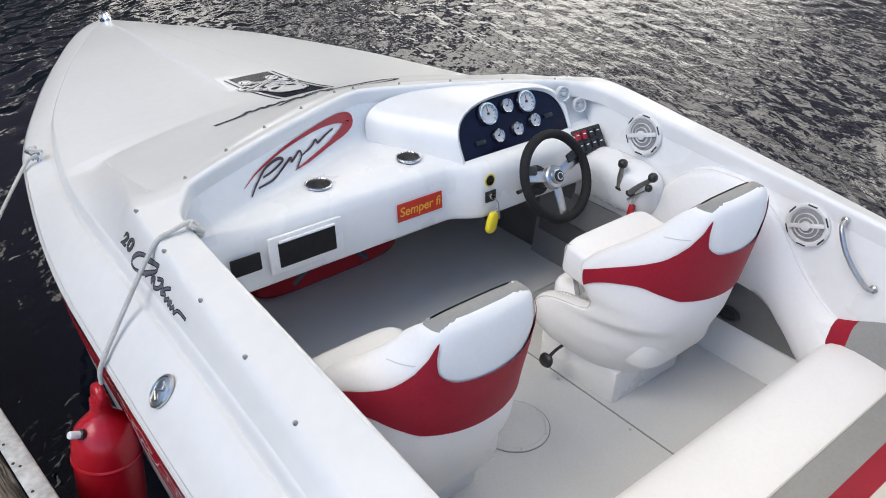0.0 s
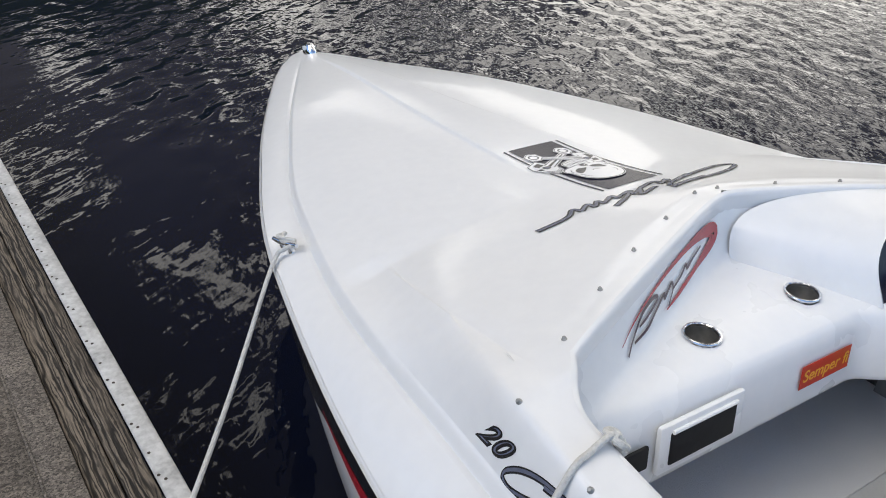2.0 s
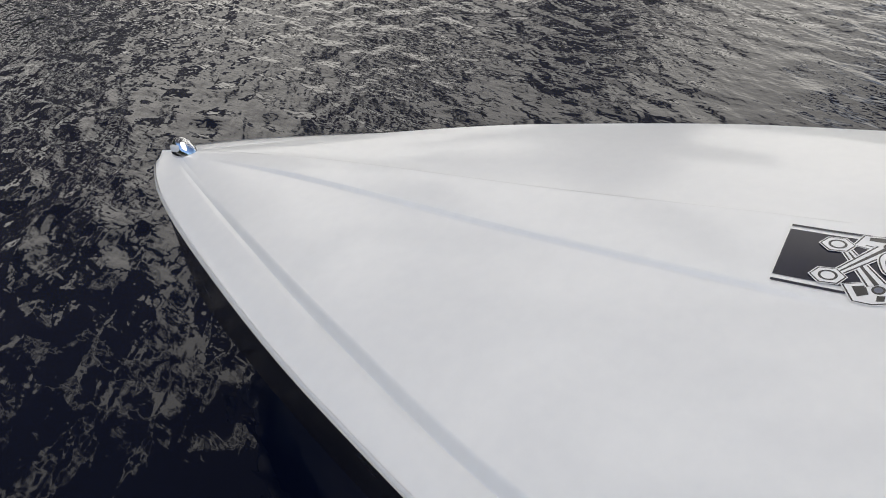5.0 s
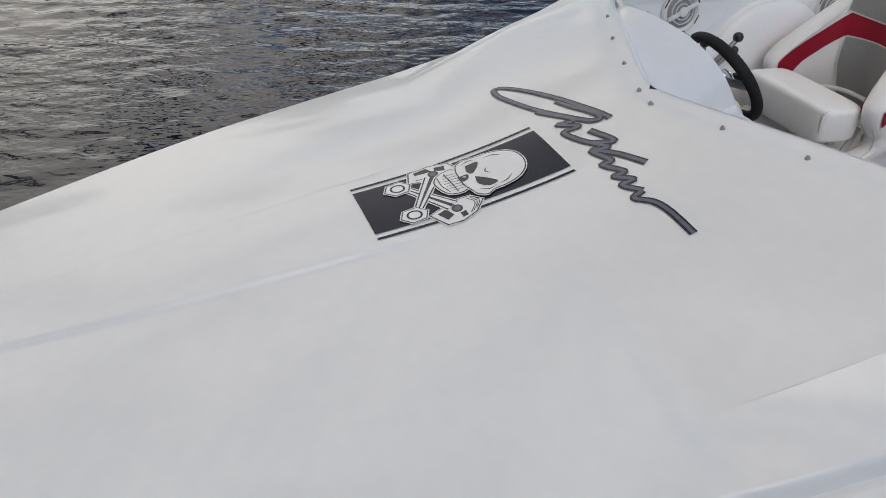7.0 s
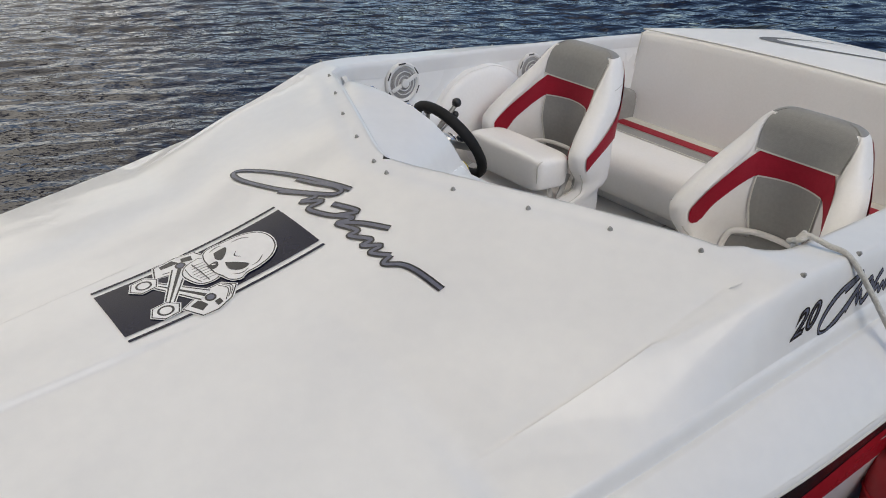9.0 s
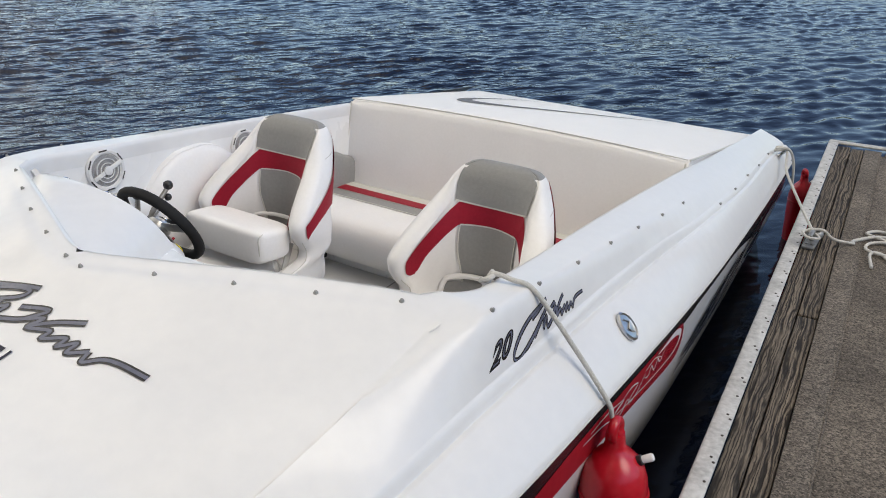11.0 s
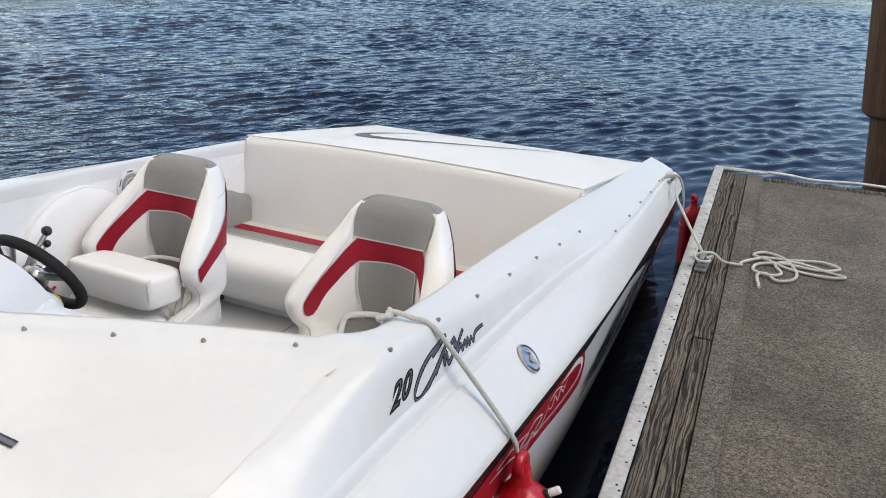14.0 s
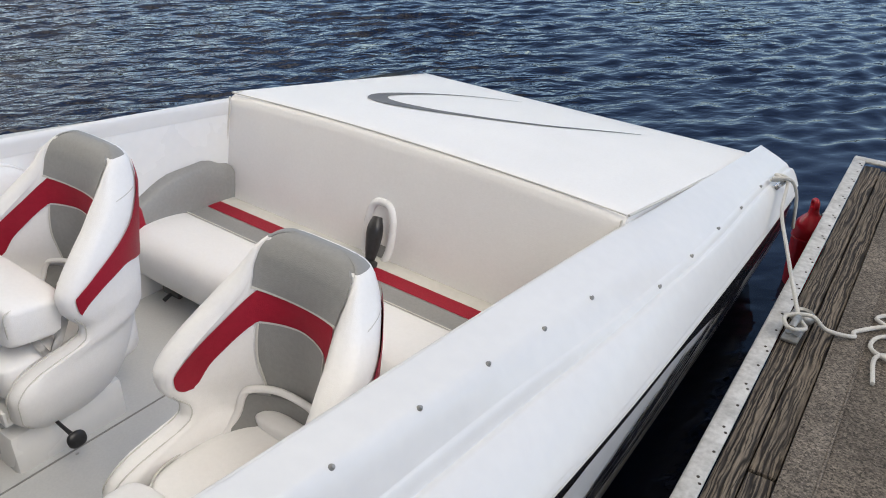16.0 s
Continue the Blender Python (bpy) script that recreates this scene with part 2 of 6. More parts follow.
def timber_material():
    """Brown-grey weathered timber with long, thin, wavering dark checks along the grain."""
    m = material("weathered_timber", (0.045, 0.036, 0.028), (0.250, 0.205, 0.156), 0.92, scale=5, fine=60, stretch=(9, 0.5, 9), per_piece=0.05, ramp_at=(0.30, 0.72))
    n, l = m.node_tree.nodes, m.node_tree.links
    b = n["Principled BSDF"]
    co = n["Texture Coordinate"]
    last, heights = b.inputs["Base Color"].links[0].from_socket, []
    # broad checks, then fine grain; a slow noise opens and closes them
    for stretch, warp, thin, keep in (((17, 2.6, 17), 10.0, 0.50, (0.50, 0.66)), ((40, 8.0, 40), 8.0, 0.62, (0.46, 0.70))):
        mp = n.new("ShaderNodeMapping")
        mp.inputs["Scale"].default_value = stretch
        l.new(co.outputs["Object"], mp.inputs["Vector"])
        wave = n.new("ShaderNodeTexWave")
        wave.inputs["Scale"].default_value = 1.0
        wave.inputs["Distortion"].default_value = warp
        wave.inputs["Detail"].default_value = 3
        wave.inputs["Detail Scale"].default_value = 1.4
        l.new(mp.outputs[0], wave.inputs["Vector"])
        cut = n.new("ShaderNodeMapRange")
        cut.inputs["From Min"].default_value, cut.inputs["From Max"].default_value = 0.02, thin
        l.new(wave.outputs["Fac"], cut.inputs[0])
        gate = n.new("ShaderNodeTexNoise")
        gate.inputs["Scale"].default_value = 0.9
        gate.inputs["Detail"].default_value = 2
        l.new(mp.outputs[0], gate.inputs["Vector"])
        closed = n.new("ShaderNodeMapRange")
        closed.inputs["From Min"].default_value, closed.inputs["From Max"].default_value = keep
        l.new(gate.outputs[0], closed.inputs[0])
        both = n.new("ShaderNodeMath")
        both.operation = "MAXIMUM"
        l.new(cut.outputs[0], both.inputs[0])
        l.new(closed.outputs[0], both.inputs[1])
        mix = n.new("ShaderNodeMix")
        mix.data_type = "RGBA"
        mix.inputs[6].default_value = (0.014, 0.011, 0.008, 1)
        l.new(both.outputs[0], mix.inputs[0])
        l.new(last, mix.inputs[7])
        last = mix.outputs[2]
        heights.append(both.outputs[0])
    l.new(last, b.inputs["Base Color"])
    bp = n.new("ShaderNodeBump")
    bp.inputs["Strength"].default_value = 0.8
    bp.inputs["Distance"].default_value = 0.005
    l.new(heights[0], bp.inputs["Height"])
    l.new(bp.outputs[0], b.inputs["Normal"])
    return m


WOOD = timber_material()
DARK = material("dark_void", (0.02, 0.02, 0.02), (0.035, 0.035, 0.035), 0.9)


def water_material():
    m = bpy.data.materials.new("lake_water")
    m.use_nodes = True
    n, l = m.node_tree.nodes, m.node_tree.links
    b = n["Principled BSDF"]
    b.inputs["Base Color"].default_value = (0.002, 0.004, 0.014, 1)
    b.inputs["Roughness"].default_value = 0.012
    b.inputs["IOR"].default_value = 1.333
    co = n.new("ShaderNodeTexCoord")
    gust = n.new("ShaderNodeTexNoise")
    gust.inputs["Scale"].default_value = 0.55
    gust.inputs["Detail"].default_value = 3
    l.new(co.outputs["Object"], gust.inputs["Vector"])
    gusty = n.new("ShaderNodeMapRange")
    gusty.inputs["From Min"].default_value, gusty.inputs["From Max"].default_value = 0.36, 0.62
    gusty.inputs["To Min"].default_value, gusty.inputs["To Max"].default_value = 0.30, 1.0
    l.new(gust.outputs[0], gusty.inputs[0])
    # sheltered water between the boat and the dock
    sep = n.new("ShaderNodeSeparateXYZ")
    l.new(co.outputs["Object"], sep.inputs[0])
    lee = n.new("ShaderNodeMapRange")
    lee.inputs["From Min"].default_value, lee.inputs["From Max"].default_value = -0.9, 0.7
    lee.inputs["To Min"].default_value, lee.inputs["To Max"].default_value = 0.34, 1.0
    l.new(sep.outputs["X"], lee.inputs[0])
    bay = n.new("ShaderNodeMapRange")
    bay.inputs["From Min"].default_value, bay.inputs["From Max"].default_value = -2.5, 1.0
    bay.inputs["To Min"].default_value, bay.inputs["To Max"].default_value = 1.0, 0.60
    l.new(sep.outputs["Y"], bay.inputs[0])
    quiet = n.new("ShaderNodeMath")
    quiet.operation = "MULTIPLY"
    l.new(lee.outputs[0], quiet.inputs[0])
    l.new(bay.outputs[0], quiet.inputs[1])
    force = n.new("ShaderNodeMath")
    force.operation = "MULTIPLY"
    l.new(gusty.outputs[0], force.inputs[0])
    l.new(quiet.outputs[0], force.inputs[1])
    prev = None
    for scale, dist, stretch, turn in ((3.2, 0.034, (2.6, 1.0, 1), 64), (6.5, 0.038, (2.6, 1.0, 1), 56), (13.0, 0.020, (2.6, 1.0, 1), 40), (24.0, 0.009, (2.4, 1, 1), 75)):
        mp = n.new("ShaderNodeMapping")
        mp.inputs["Scale"].default_value = stretch
        mp.vector_type = "TEXTURE"
        mp.inputs["Rotation"].default_value = (0, 0, radians(turn))
        l.new(co.outputs["Object"], mp.inputs["Vector"])
        tex = n.new("ShaderNodeTexNoise")
        tex.inputs["Scale"].default_value = scale
        tex.inputs["Detail"].default_value = 1.5
        tex.inputs["Distortion"].default_value = 0.25
        l.new(mp.outputs[0], tex.inputs["Vector"])
        bp = n.new("ShaderNodeBump")
        bp.inputs["Strength"].default_value = 1.0
        bp.inputs["Distance"].default_value = dist
        l.new(force.outputs[0], bp.inputs["Strength"])
        l.new(tex.outputs[0], bp.inputs["Height"])
        if prev:
            l.new(prev.outputs[0], bp.inputs["Normal"])
        prev = bp
    l.new(prev.outputs[0], b.inputs["Normal"])
    return m


WATER = water_material()


# ---------------------------------------------------------------- mesh helpers
def part(name, bm, mat, parent=None, label="", flat=False, angle=38):
    """Links a bmesh as one mesh object, smooth but for edges sharper than angle."""
    bm.normal_update()
    lim = radians(angle)
    for e in bm.edges:
        e.smooth = len(e.link_faces) == 2 and e.calc_face_angle(0) < lim
    for f in bm.faces:
        f.smooth = not flat
    me = bpy.data.meshes.new(name)
    bm.to_mesh(me)
    bm.free()
    me.materials.append(mat)
    ob = new(name, me)
    ob.parent = parent
    if label:
        tagged(ob, label=label)
    return ob


def empty(name, label, category, at=(0, 0, 0), group="", kind=""):
    ob = new(name)
    ob.location = at
    ob.empty_display_size = 0.1
    return tagged(ob, label, category, group, kind)


def catmull(pts, n):
    """n points a span on a smooth curve through pts."""
    p = [np.array(q, float) for q in pts]
    p = [2 * p[0] - p[1]] + p + [2 * p[-1] - p[-2]]
    out = []
    for i in range(1, len(p) - 2):
        for k in range(n):
            t = k / n
            a, b, c, d = p[i - 1:i + 3]
            out.append(0.5 * (2 * b + (c - a) * t + (2 * a - 5 * b + 4 * c - d) * t * t + (3 * b - a - 3 * c + d) * t ** 3))
    out.append(p[-2])
    return out


def grid_faces(bm, rows, close_u=False, close_v=False, flip=False):
    """Faces between rows of points; returns the rows of vertices."""
    vs = [[bm.verts.new(tuple(float(c) for c in p)) for p in r] for r in rows]
    nu, nv = len(vs), len(vs[0])
    for i in range(nu if close_u else nu - 1):
        for j in range(nv if close_v else nv - 1):
            q = [vs[i][j], vs[i][(j + 1) % nv], vs[(i + 1) % nu][(j + 1) % nv], vs[(i + 1) % nu][j]]
            bm.faces.new(q[::-1] if flip else q)
    return vs


def tube(pts, r, seg=10, smooth=4, caps=True, bm=None, closed=False):
    """A round bar along pts; r is a number or one for each point."""
    bm = bm or bmesh.new()
    rad = r if isinstance(r, (list, tuple)) else [r] * len(pts)
    path = [np.r_[np.array(p, float), q] for p, q in zip(pts, rad)]
    if smooth > 1 and len(path) > 2:
        path = catmull(path, smooth)
    rows, side = [], None
    for i, p in enumerate(path):
        a, b = path[max(i - 1, 0)][:3], path[min(i + 1, len(path) - 1)][:3]
        d = Vector(b - a).normalized()
        if side is None:
            side = d.orthogonal().normalized()
        side = (side - d * side.dot(d)).normalized()
        up = d.cross(side)
        rows.append([Vector(p[:3]) + (side * math.cos(2 * math.pi * k / seg) + up * math.sin(2 * math.pi * k / seg)) * p[3] for k in range(seg)])
    vs = grid_faces(bm, rows, close_v=True)
    if caps:
        bm.faces.new(vs[0][::-1])
        bm.faces.new(vs[-1])
    bmesh.ops.recalc_face_normals(bm, faces=bm.faces)
    return bm


def lathe(profile, seg=24, bm=None, m=None, caps=True):
    """A turned solid: profile of (radius, height), about z, then moved by m."""
    bm = bm or bmesh.new()
    m = m or Matrix()
    rows = [[m @ Vector((r * math.cos(2 * math.pi * k / seg), r * math.sin(2 * math.pi * k / seg), h)) for k in range(seg)] for r, h in profile]
    vs = grid_faces(bm, rows, close_v=True)
    if caps and profile[0][0] > 1e-5:
        bm.faces.new(vs[0][::-1])
    if caps and profile[-1][0] > 1e-5:
        bm.faces.new(vs[-1])
    bmesh.ops.remove_doubles(bm, verts=bm.verts, dist=1e-6)
    bmesh.ops.recalc_face_normals(bm, faces=bm.faces)
    return bm


def block(size, m=None, bevel=0.01, seg=2, bm=None):
    """A box with rounded edges, about its middle, moved by m."""
    own = bmesh.new()
    bmesh.ops.create_cube(own, size=1, matrix=Matrix.Diagonal((*size, 1)))
    if bevel:
        bmesh.ops.bevel(own, geom=list(own.edges), offset=min(bevel, min(size) * 0.49), segments=seg, profile=0.5, affect="EDGES")
    if m is not None:
        bmesh.ops.transform(own, matrix=m, verts=own.verts)
    if bm is None:
        return own
    me = bpy.data.meshes.new("tmp")
    own.to_mesh(me)
    own.free()
    bm.from_mesh(me)
    bpy.data.meshes.remove(me)
    return bm


def pillow(size, m=None, power=4.0, nu=28, nv=14, bulge=0.0):
    """A stuffed cushion: a rounded box by a superellipsoid, moved by m."""
    bm = bmesh.new()
    m = m or Matrix()

    def sp(c, e):
        return math.copysign(abs(c) ** e, c)
    rows = []
    for i in range(nv + 1):
        a = -math.pi / 2 + math.pi * i / nv
        row = []
        for k in range(nu):
            b = 2 * math.pi * k / nu
            e = 2 / power
            x, y, z = sp(math.cos(a), e) * sp(math.cos(b), e), sp(math.cos(a), e) * sp(math.sin(b), e), sp(math.sin(a), e)
            z *= 1 + bulge * (1 - x * x) * (1 - y * y)
            row.append(m @ Vector((x * size[0] / 2, y * size[1] / 2, z * size[2] / 2)))
        rows.append(row)
    grid_faces(bm, rows, close_v=True)
    bmesh.ops.remove_doubles(bm, verts=bm.verts, dist=1e-5)
    bmesh.ops.recalc_face_normals(bm, faces=bm.faces)
    return bm


def spline(table):
    """A smooth function through (y, value) pairs in falling or rising order."""
    t = sorted(table)
    k, v = np.array([a for a, _ in t], float), np.array([b for _, b in t], float)
    s = np.diff(v) / np.diff(k)
    g = np.gradient(v, k)
    for i in range(1, len(k) - 1):
        g[i] = 0.0 if s[i - 1] * s[i] <= 0 else 2 * s[i - 1] * s[i] / (s[i - 1] + s[i])

    def f(y):
        y = min(max(y, k[0]), k[-1])
        i = min(max(int(np.searchsorted(k, y)) - 1, 0), len(k) - 2)
        h = k[i + 1] - k[i]
        q = (y - k[i]) / h
        return float((2 * q**3 - 3 * q * q + 1) * v[i] + (q**3 - 2 * q * q + q) * h * g[i] + (3 * q * q - 2 * q**3) * v[i + 1] + (q**3 - q * q) * h * g[i + 1])
    return f


def brush(pts, widths, n=6):
    """A stroke of a broad pen through pts of (x, y), as rows for film()."""
    path = catmull([np.r_[np.array(p, float), w] for p, w in zip(pts, widths)], n)
    rows = []
    for i, p in enumerate(path):
        d = path[min(i + 1, len(path) - 1)][:2] - path[max(i - 1, 0)][:2]
        d = d / (np.linalg.norm(d) + 1e-9)
        nrm = np.array([-d[1], d[0]]) * p[2] / 2
        rows.append([tuple(p[:2] - nrm), tuple(p[:2]), tuple(p[:2] + nrm)])
    return rows


def sstep(a, b, x):
    q = min(max((x - a) / (b - a), 0), 1)
    return q * q * (3 - 2 * q)


# ---------------------------------------------------------------- water
def build_water():
    """One sheet to the horizon: wind waves of many lengths near the boat, flat far off."""
    def spread(lo, hi, step, out_lo, out_hi):
        near = list(np.arange(lo, hi, step))
        left, right, d = [], [], step
        q = lo
        while q > out_lo:
            d *= 1.045
            q -= d
            left.append(q)
        q, d = near[-1], step
        while q < out_hi:
            d *= 1.045
            q += d
            right.append(q)
        return np.array(left[::-1] + near + right)
    xs, ys = spread(-1.6, 11.0, 0.036, -2500, 2500), spread(-19.0, 7.0, 0.036, -2500, 2500)
    gx, gy = np.meshgrid(xs, ys)
    cell = np.maximum(*np.meshgrid(np.gradient(xs), np.gradient(ys)))
    rng = np.random.RandomState(4)
    z = np.zeros_like(gx)
    for k in range(120):
        lam = math.exp(rng.uniform(math.log(0.115), math.log(0.42)))
        ang = radians(rng.normal(-30, 17)) if k % 4 else rng.uniform(0, 6.28)
        wave = np.sin(2 * math.pi / lam * (gx * math.cos(ang) + gy * math.sin(ang)) + rng.uniform(0, 6.28))
        z += WAVE * lam / (2 * math.pi) * wave * np.clip(lam / cell / 2 - 1, 0, 1)
    z = z + 6.0 * z * np.abs(z)
    calm = 1 - 0.82 * np.exp(-(((gx + 1.2) / 0.75) ** 2)) * (gy > -3.4)
    gust = 0.75 + 0.35 * np.sin(0.55 * gx + 0.8 * gy + 1) * np.sin(0.9 * gx - 0.35 * gy)
    # the bay ahead of the bow lies quieter than the open water astern
    z *= calm * gust * (1 - 0.45 * np.clip((gy + 2.5) / 3.5, 0, 1))
    nx, ny = len(xs), len(ys)
    me = bpy.data.meshes.new("water")
    k = (np.arange(ny - 1)[:, None] * nx + np.arange(nx - 1)[None, :]).ravel()
    me.from_pydata(np.stack([gx, gy, z], -1).reshape(-1, 3).tolist(), [], np.stack([k, k + 1, k + 1 + nx, k + nx], -1).tolist())
    me.polygons.foreach_set("use_smooth", np.ones(len(k), bool))
    me.materials.append(WATER)
    tagged(new("water", me), "dark rippled lake water round the dock and boat", "water", kind="structure")


WAVE = 0.0225
build_water()


def build_bank():
    """An unseen wooded shore added for its reflection: near behind the dock, far off astern."""
    bm = bmesh.new()
    rows = [[], [], [], []]
    n = 220
    for k in range(n):
        a = 2 * math.pi * k / n
        dx, dy = math.cos(a), math.sin(a)
        near = sstep(-0.1, 0.75, 0.80 * dy - 0.60 * dx)
        away = (230 + 30 * math.sin(2 * a + 1)) * (1 - near) + 70 * near
        p = Vector((dx, dy, 0)) * away
        h = 18 - 6.5 * sstep(-0.1, -0.7, dy) + 2.5 * noise.noise(Vector((dx * 9, dy * 9, 0))) + 2 * noise.noise(Vector((dx * 40, dy * 40, 3)))
        side = Vector((dx, dy, 0))
        rows[0].append(p + Vector((0, 0, -0.3)))
        rows[1].append(p + side * 3 + Vector((0, 0, h * 0.45)))
        rows[2].append(p + side * 7 + Vector((0, 0, h)))
        rows[3].append(p + side * 30 + Vector((0, 0, h * 0.9)))
    grid_faces(bm, rows, close_v=True)
    bmesh.ops.recalc_face_normals(bm, faces=bm.faces)
    tagged(part("backdrop", bm, BANK), "unseen dark wooded shore round the lake, added for its reflection", "shore", kind="structure")


build_bank()


# ---------------------------------------------------------------- dock
DOCK_Z, DOCK_END, DOCK_NEAR = 0.47, -3.34, 9.0
DOCK_TURN = math.atan(0.062)


def dock_at(inward, y, z=0.0):
    """A place on the dock: metres in from its outer edge, along it, and above its top."""
    return Vector((-1.385 - 0.062 * y - inward, y, DOCK_Z + z))


def build_dock():
    dock = empty("dock", "weathered concrete dock with grey timber edging and a pale edge strip", "dock")
    length = DOCK_NEAR - DOCK_END
    mid = (DOCK_NEAR + DOCK_END) / 2

    def lay(name, a, b, y0, y1, top, thick, mat, label="", bevel=0.006):
        c = dock_at((a + b) / 2, (y0 + y1) / 2, top - thick / 2)
        bm = block((b - a, (y1 - y0) * 1.0019, thick), None, bevel)
        bmesh.ops.subdivide_edges(bm, edges=[e for e in bm.edges if e.calc_length() > 1.0], cuts=20)
        ob = part(name, bm, mat, dock, label)
        ob.matrix_local = Matrix.Translation(c) @ pose(0, 0, 0, 0, 0, math.degrees(DOCK_TURN))
        return ob
    lay("slab", 0.192, 3.2, DOCK_END + 0.11, DOCK_NEAR, 0.0, 0.22, CONC, "brown-grey broom-finished concrete slab", 0.012)
    lay("slab_border", 0.19, 0.272, DOCK_END + 0.112, DOCK_NEAR, 0.004, 0.05, CONC, bevel=0.004)
    lay("border_bead", 0.270, 0.277, DOCK_END + 0.112, DOCK_NEAR, 0.0055, 0.03, CONC, bevel=0.002)
    lay("edge_strip", -0.004, 0.048, DOCK_END, DOCK_NEAR, 0.004, 0.012, EDGE, "pale grey metal edge strip with nail heads")
    lay("edge_skirt", -0.006, 0.006, DOCK_END, DOCK_NEAR, 0.002, 0.16, EDGE)
    y = DOCK_END + 0.07
    for k, n in enumerate((3.6, 4.0, 4.7)):
        lay("timber", 0.05, 0.118, y, min(y + n, DOCK_NEAR) - 0.006, -0.008, 0.16, WOOD)
        y += n
    y = DOCK_END + 0.10
    for k, n in enumerate((2.2, 4.3, 5.7)):
        lay("timber", 0.122, 0.188, y, min(y + n, DOCK_NEAR) - 0.006, -0.005 - 0.003 * (k % 2), 0.16, WOOD)
        y += n
    # the end of the dock; the near-black float block paints the shade beneath
    for name, a, b, top, thick, mat, y0, y1 in (("end_strip", 0.0, 0.30, 0.005, 0.012, EDGE, DOCK_END - 0.004, DOCK_END + 0.05),
                                               ("end_timber", 0.30, 3.2, -0.006, 0.16, WOOD, DOCK_END, DOCK_END + 0.055),
                                               ("end_timber", 0.05, 3.2, -0.010, 0.16, WOOD, DOCK_END + 0.058, DOCK_END + 0.108),
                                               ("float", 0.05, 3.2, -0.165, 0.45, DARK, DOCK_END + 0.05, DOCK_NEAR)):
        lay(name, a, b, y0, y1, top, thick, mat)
    # nail heads along the strip
    head = lathe([(0.0042, 0), (0.0042, 0.0015), (0.0025, 0.0022), (0, 0.0022)], 8)
    first = None
    k = 0
    yy = DOCK_END + 0.1
    while yy < 4.4:
        for inward in ((0.036,) if k % 2 else (0.030, 0.040)):
            p = dock_at(inward, yy + (0.02 if inward == 0.040 else 0), 0.0035)
            if first is None:
                first = part("nail", head, NAIL, dock)
                ob = first
            else:
                ob = new("nail", first.data)
                ob.parent = dock
            ob.location = p
        yy += 0.105
        k += 1


def build_dock_cleat(y):
    """A galvanised ring cleat bolted to the timber."""
    thing = empty("dock_cleat", "galvanised metal mooring ring bolted to the dock timber", "cleat", dock_at(0.085, y, -0.006), "dock cleats")
    part("base", block((0.05, 0.17, 0.012), pose(0, 0, 0.006), 0.004), GALV, thing)
    ring = lathe([(0.020, 0), (0.034, 0), (0.036, 0.008), (0.034, 0.020), (0.028, 0.026), (0.021, 0.020), (0.020, 0)], 24, m=pose(0, -0.055, 0.012))
    part("ring", ring, GALV, thing)
    part("horn", tube([(0, 0.0, 0.012), (0, 0.01, 0.05), (0, 0.05, 0.062), (0, 0.085, 0.058)], [0.012, 0.012, 0.011, 0.008], 10), GALV, thing)
    for s in (-1, 1):
        part("bolt", lathe([(0.008, 0), (0.008, 0.005), (0, 0.006)], 6, m=pose(0.012 * s, 0.05, 0.012)), GALV, thing)
    return thing


build_dock()
build_dock_cleat(-1.72)
build_dock_cleat(0.70)

pile = empty("mooring_pile", "brown treated-timber mooring pile beside the dock end", "pile", (-2.16, -3.66, 0))
shaft = lathe([(0.112, -1.5), (0.112, 0.84), (0.114, 0.85)], 20)
for v in shaft.verts:
    v.co.x += 0.006 * math.sin(7 * v.co.z)
    r = 1 + 0.04 * noise.noise(Vector((v.co.x * 6, v.co.y * 6, v.co.z)))
    v.co.x *= r
    v.co.y *= r
part("shaft", shaft, PILEW, pile)
part("sleeve", lathe([(0.118, 0.858), (0.150, 0.862), (0.158, 0.88), (0.158, 2.6), (0.13, 2.64), (0, 2.66)], 24), PILEW, pile, "darker upper length of the pile")
part("joint_band", lathe([(0.113, 0.835), (0.135, 0.845), (0.135, 0.860), (0.113, 0.866)], 20), DARK, pile)
pile.rotation_euler = Euler((radians(-3.0), radians(6.3), 0))

hose = tube([dock_at(0.30 + 0.12 * k, DOCK_END + 0.03 + 0.022 * math.sin(0.7 * k) - 0.02 * (k > 2), 0.009 + 0.004 * math.sin(1.9 * k)) for k in range(24)], 0.0085, 10)
tagged(part("dock_hose", hose, WHITEF), "white hose lying along the end of the dock", "hose")


# ---------------------------------------------------------------- boat: lines
RAIL_X = spline([(-2.78, 1.07), (-1.6, 1.14), (-0.6, 1.18), (0.4, 1.155), (1.4, 1.01), (2.2, 0.745), (2.9, 0.435), (3.3, 0.225), (3.45, 0.12), (3.52, 0.055), (3.55, 0.0)])
RAIL_Z = spline([(-2.78, 0.485), (-1.6, 0.572), (-0.6, 0.655), (0.4, 0.69), (1.4, 0.70), (2.2, 0.675), (2.9, 0.655), (3.55, 0.64)])
GRV_X = spline([(-2.78, 1.03), (-2.38, 1.039), (-1.55, 1.083), (-1.0, 1.085), (-0.5, 1.070), (0.0, 1.056), (0.8, 1.015), (1.6, 0.868), (2.3, 0.605), (2.9, 0.325), (3.3, 0.125), (3.45, 0.045), (3.55, 0.0)])
GRV_Z = spline([(-2.78, 0.555), (-2.38, 0.598), (-1.82, 0.652), (-1.29, 0.703), (-0.6, 0.765), (0.0, 0.796), (0.4, 0.794), (0.8, 0.770), (1.165, 0.737), (1.67, 0.722), (2.33, 0.710), (2.9, 0.692), (3.3, 0.672), (3.55, 0.65)])
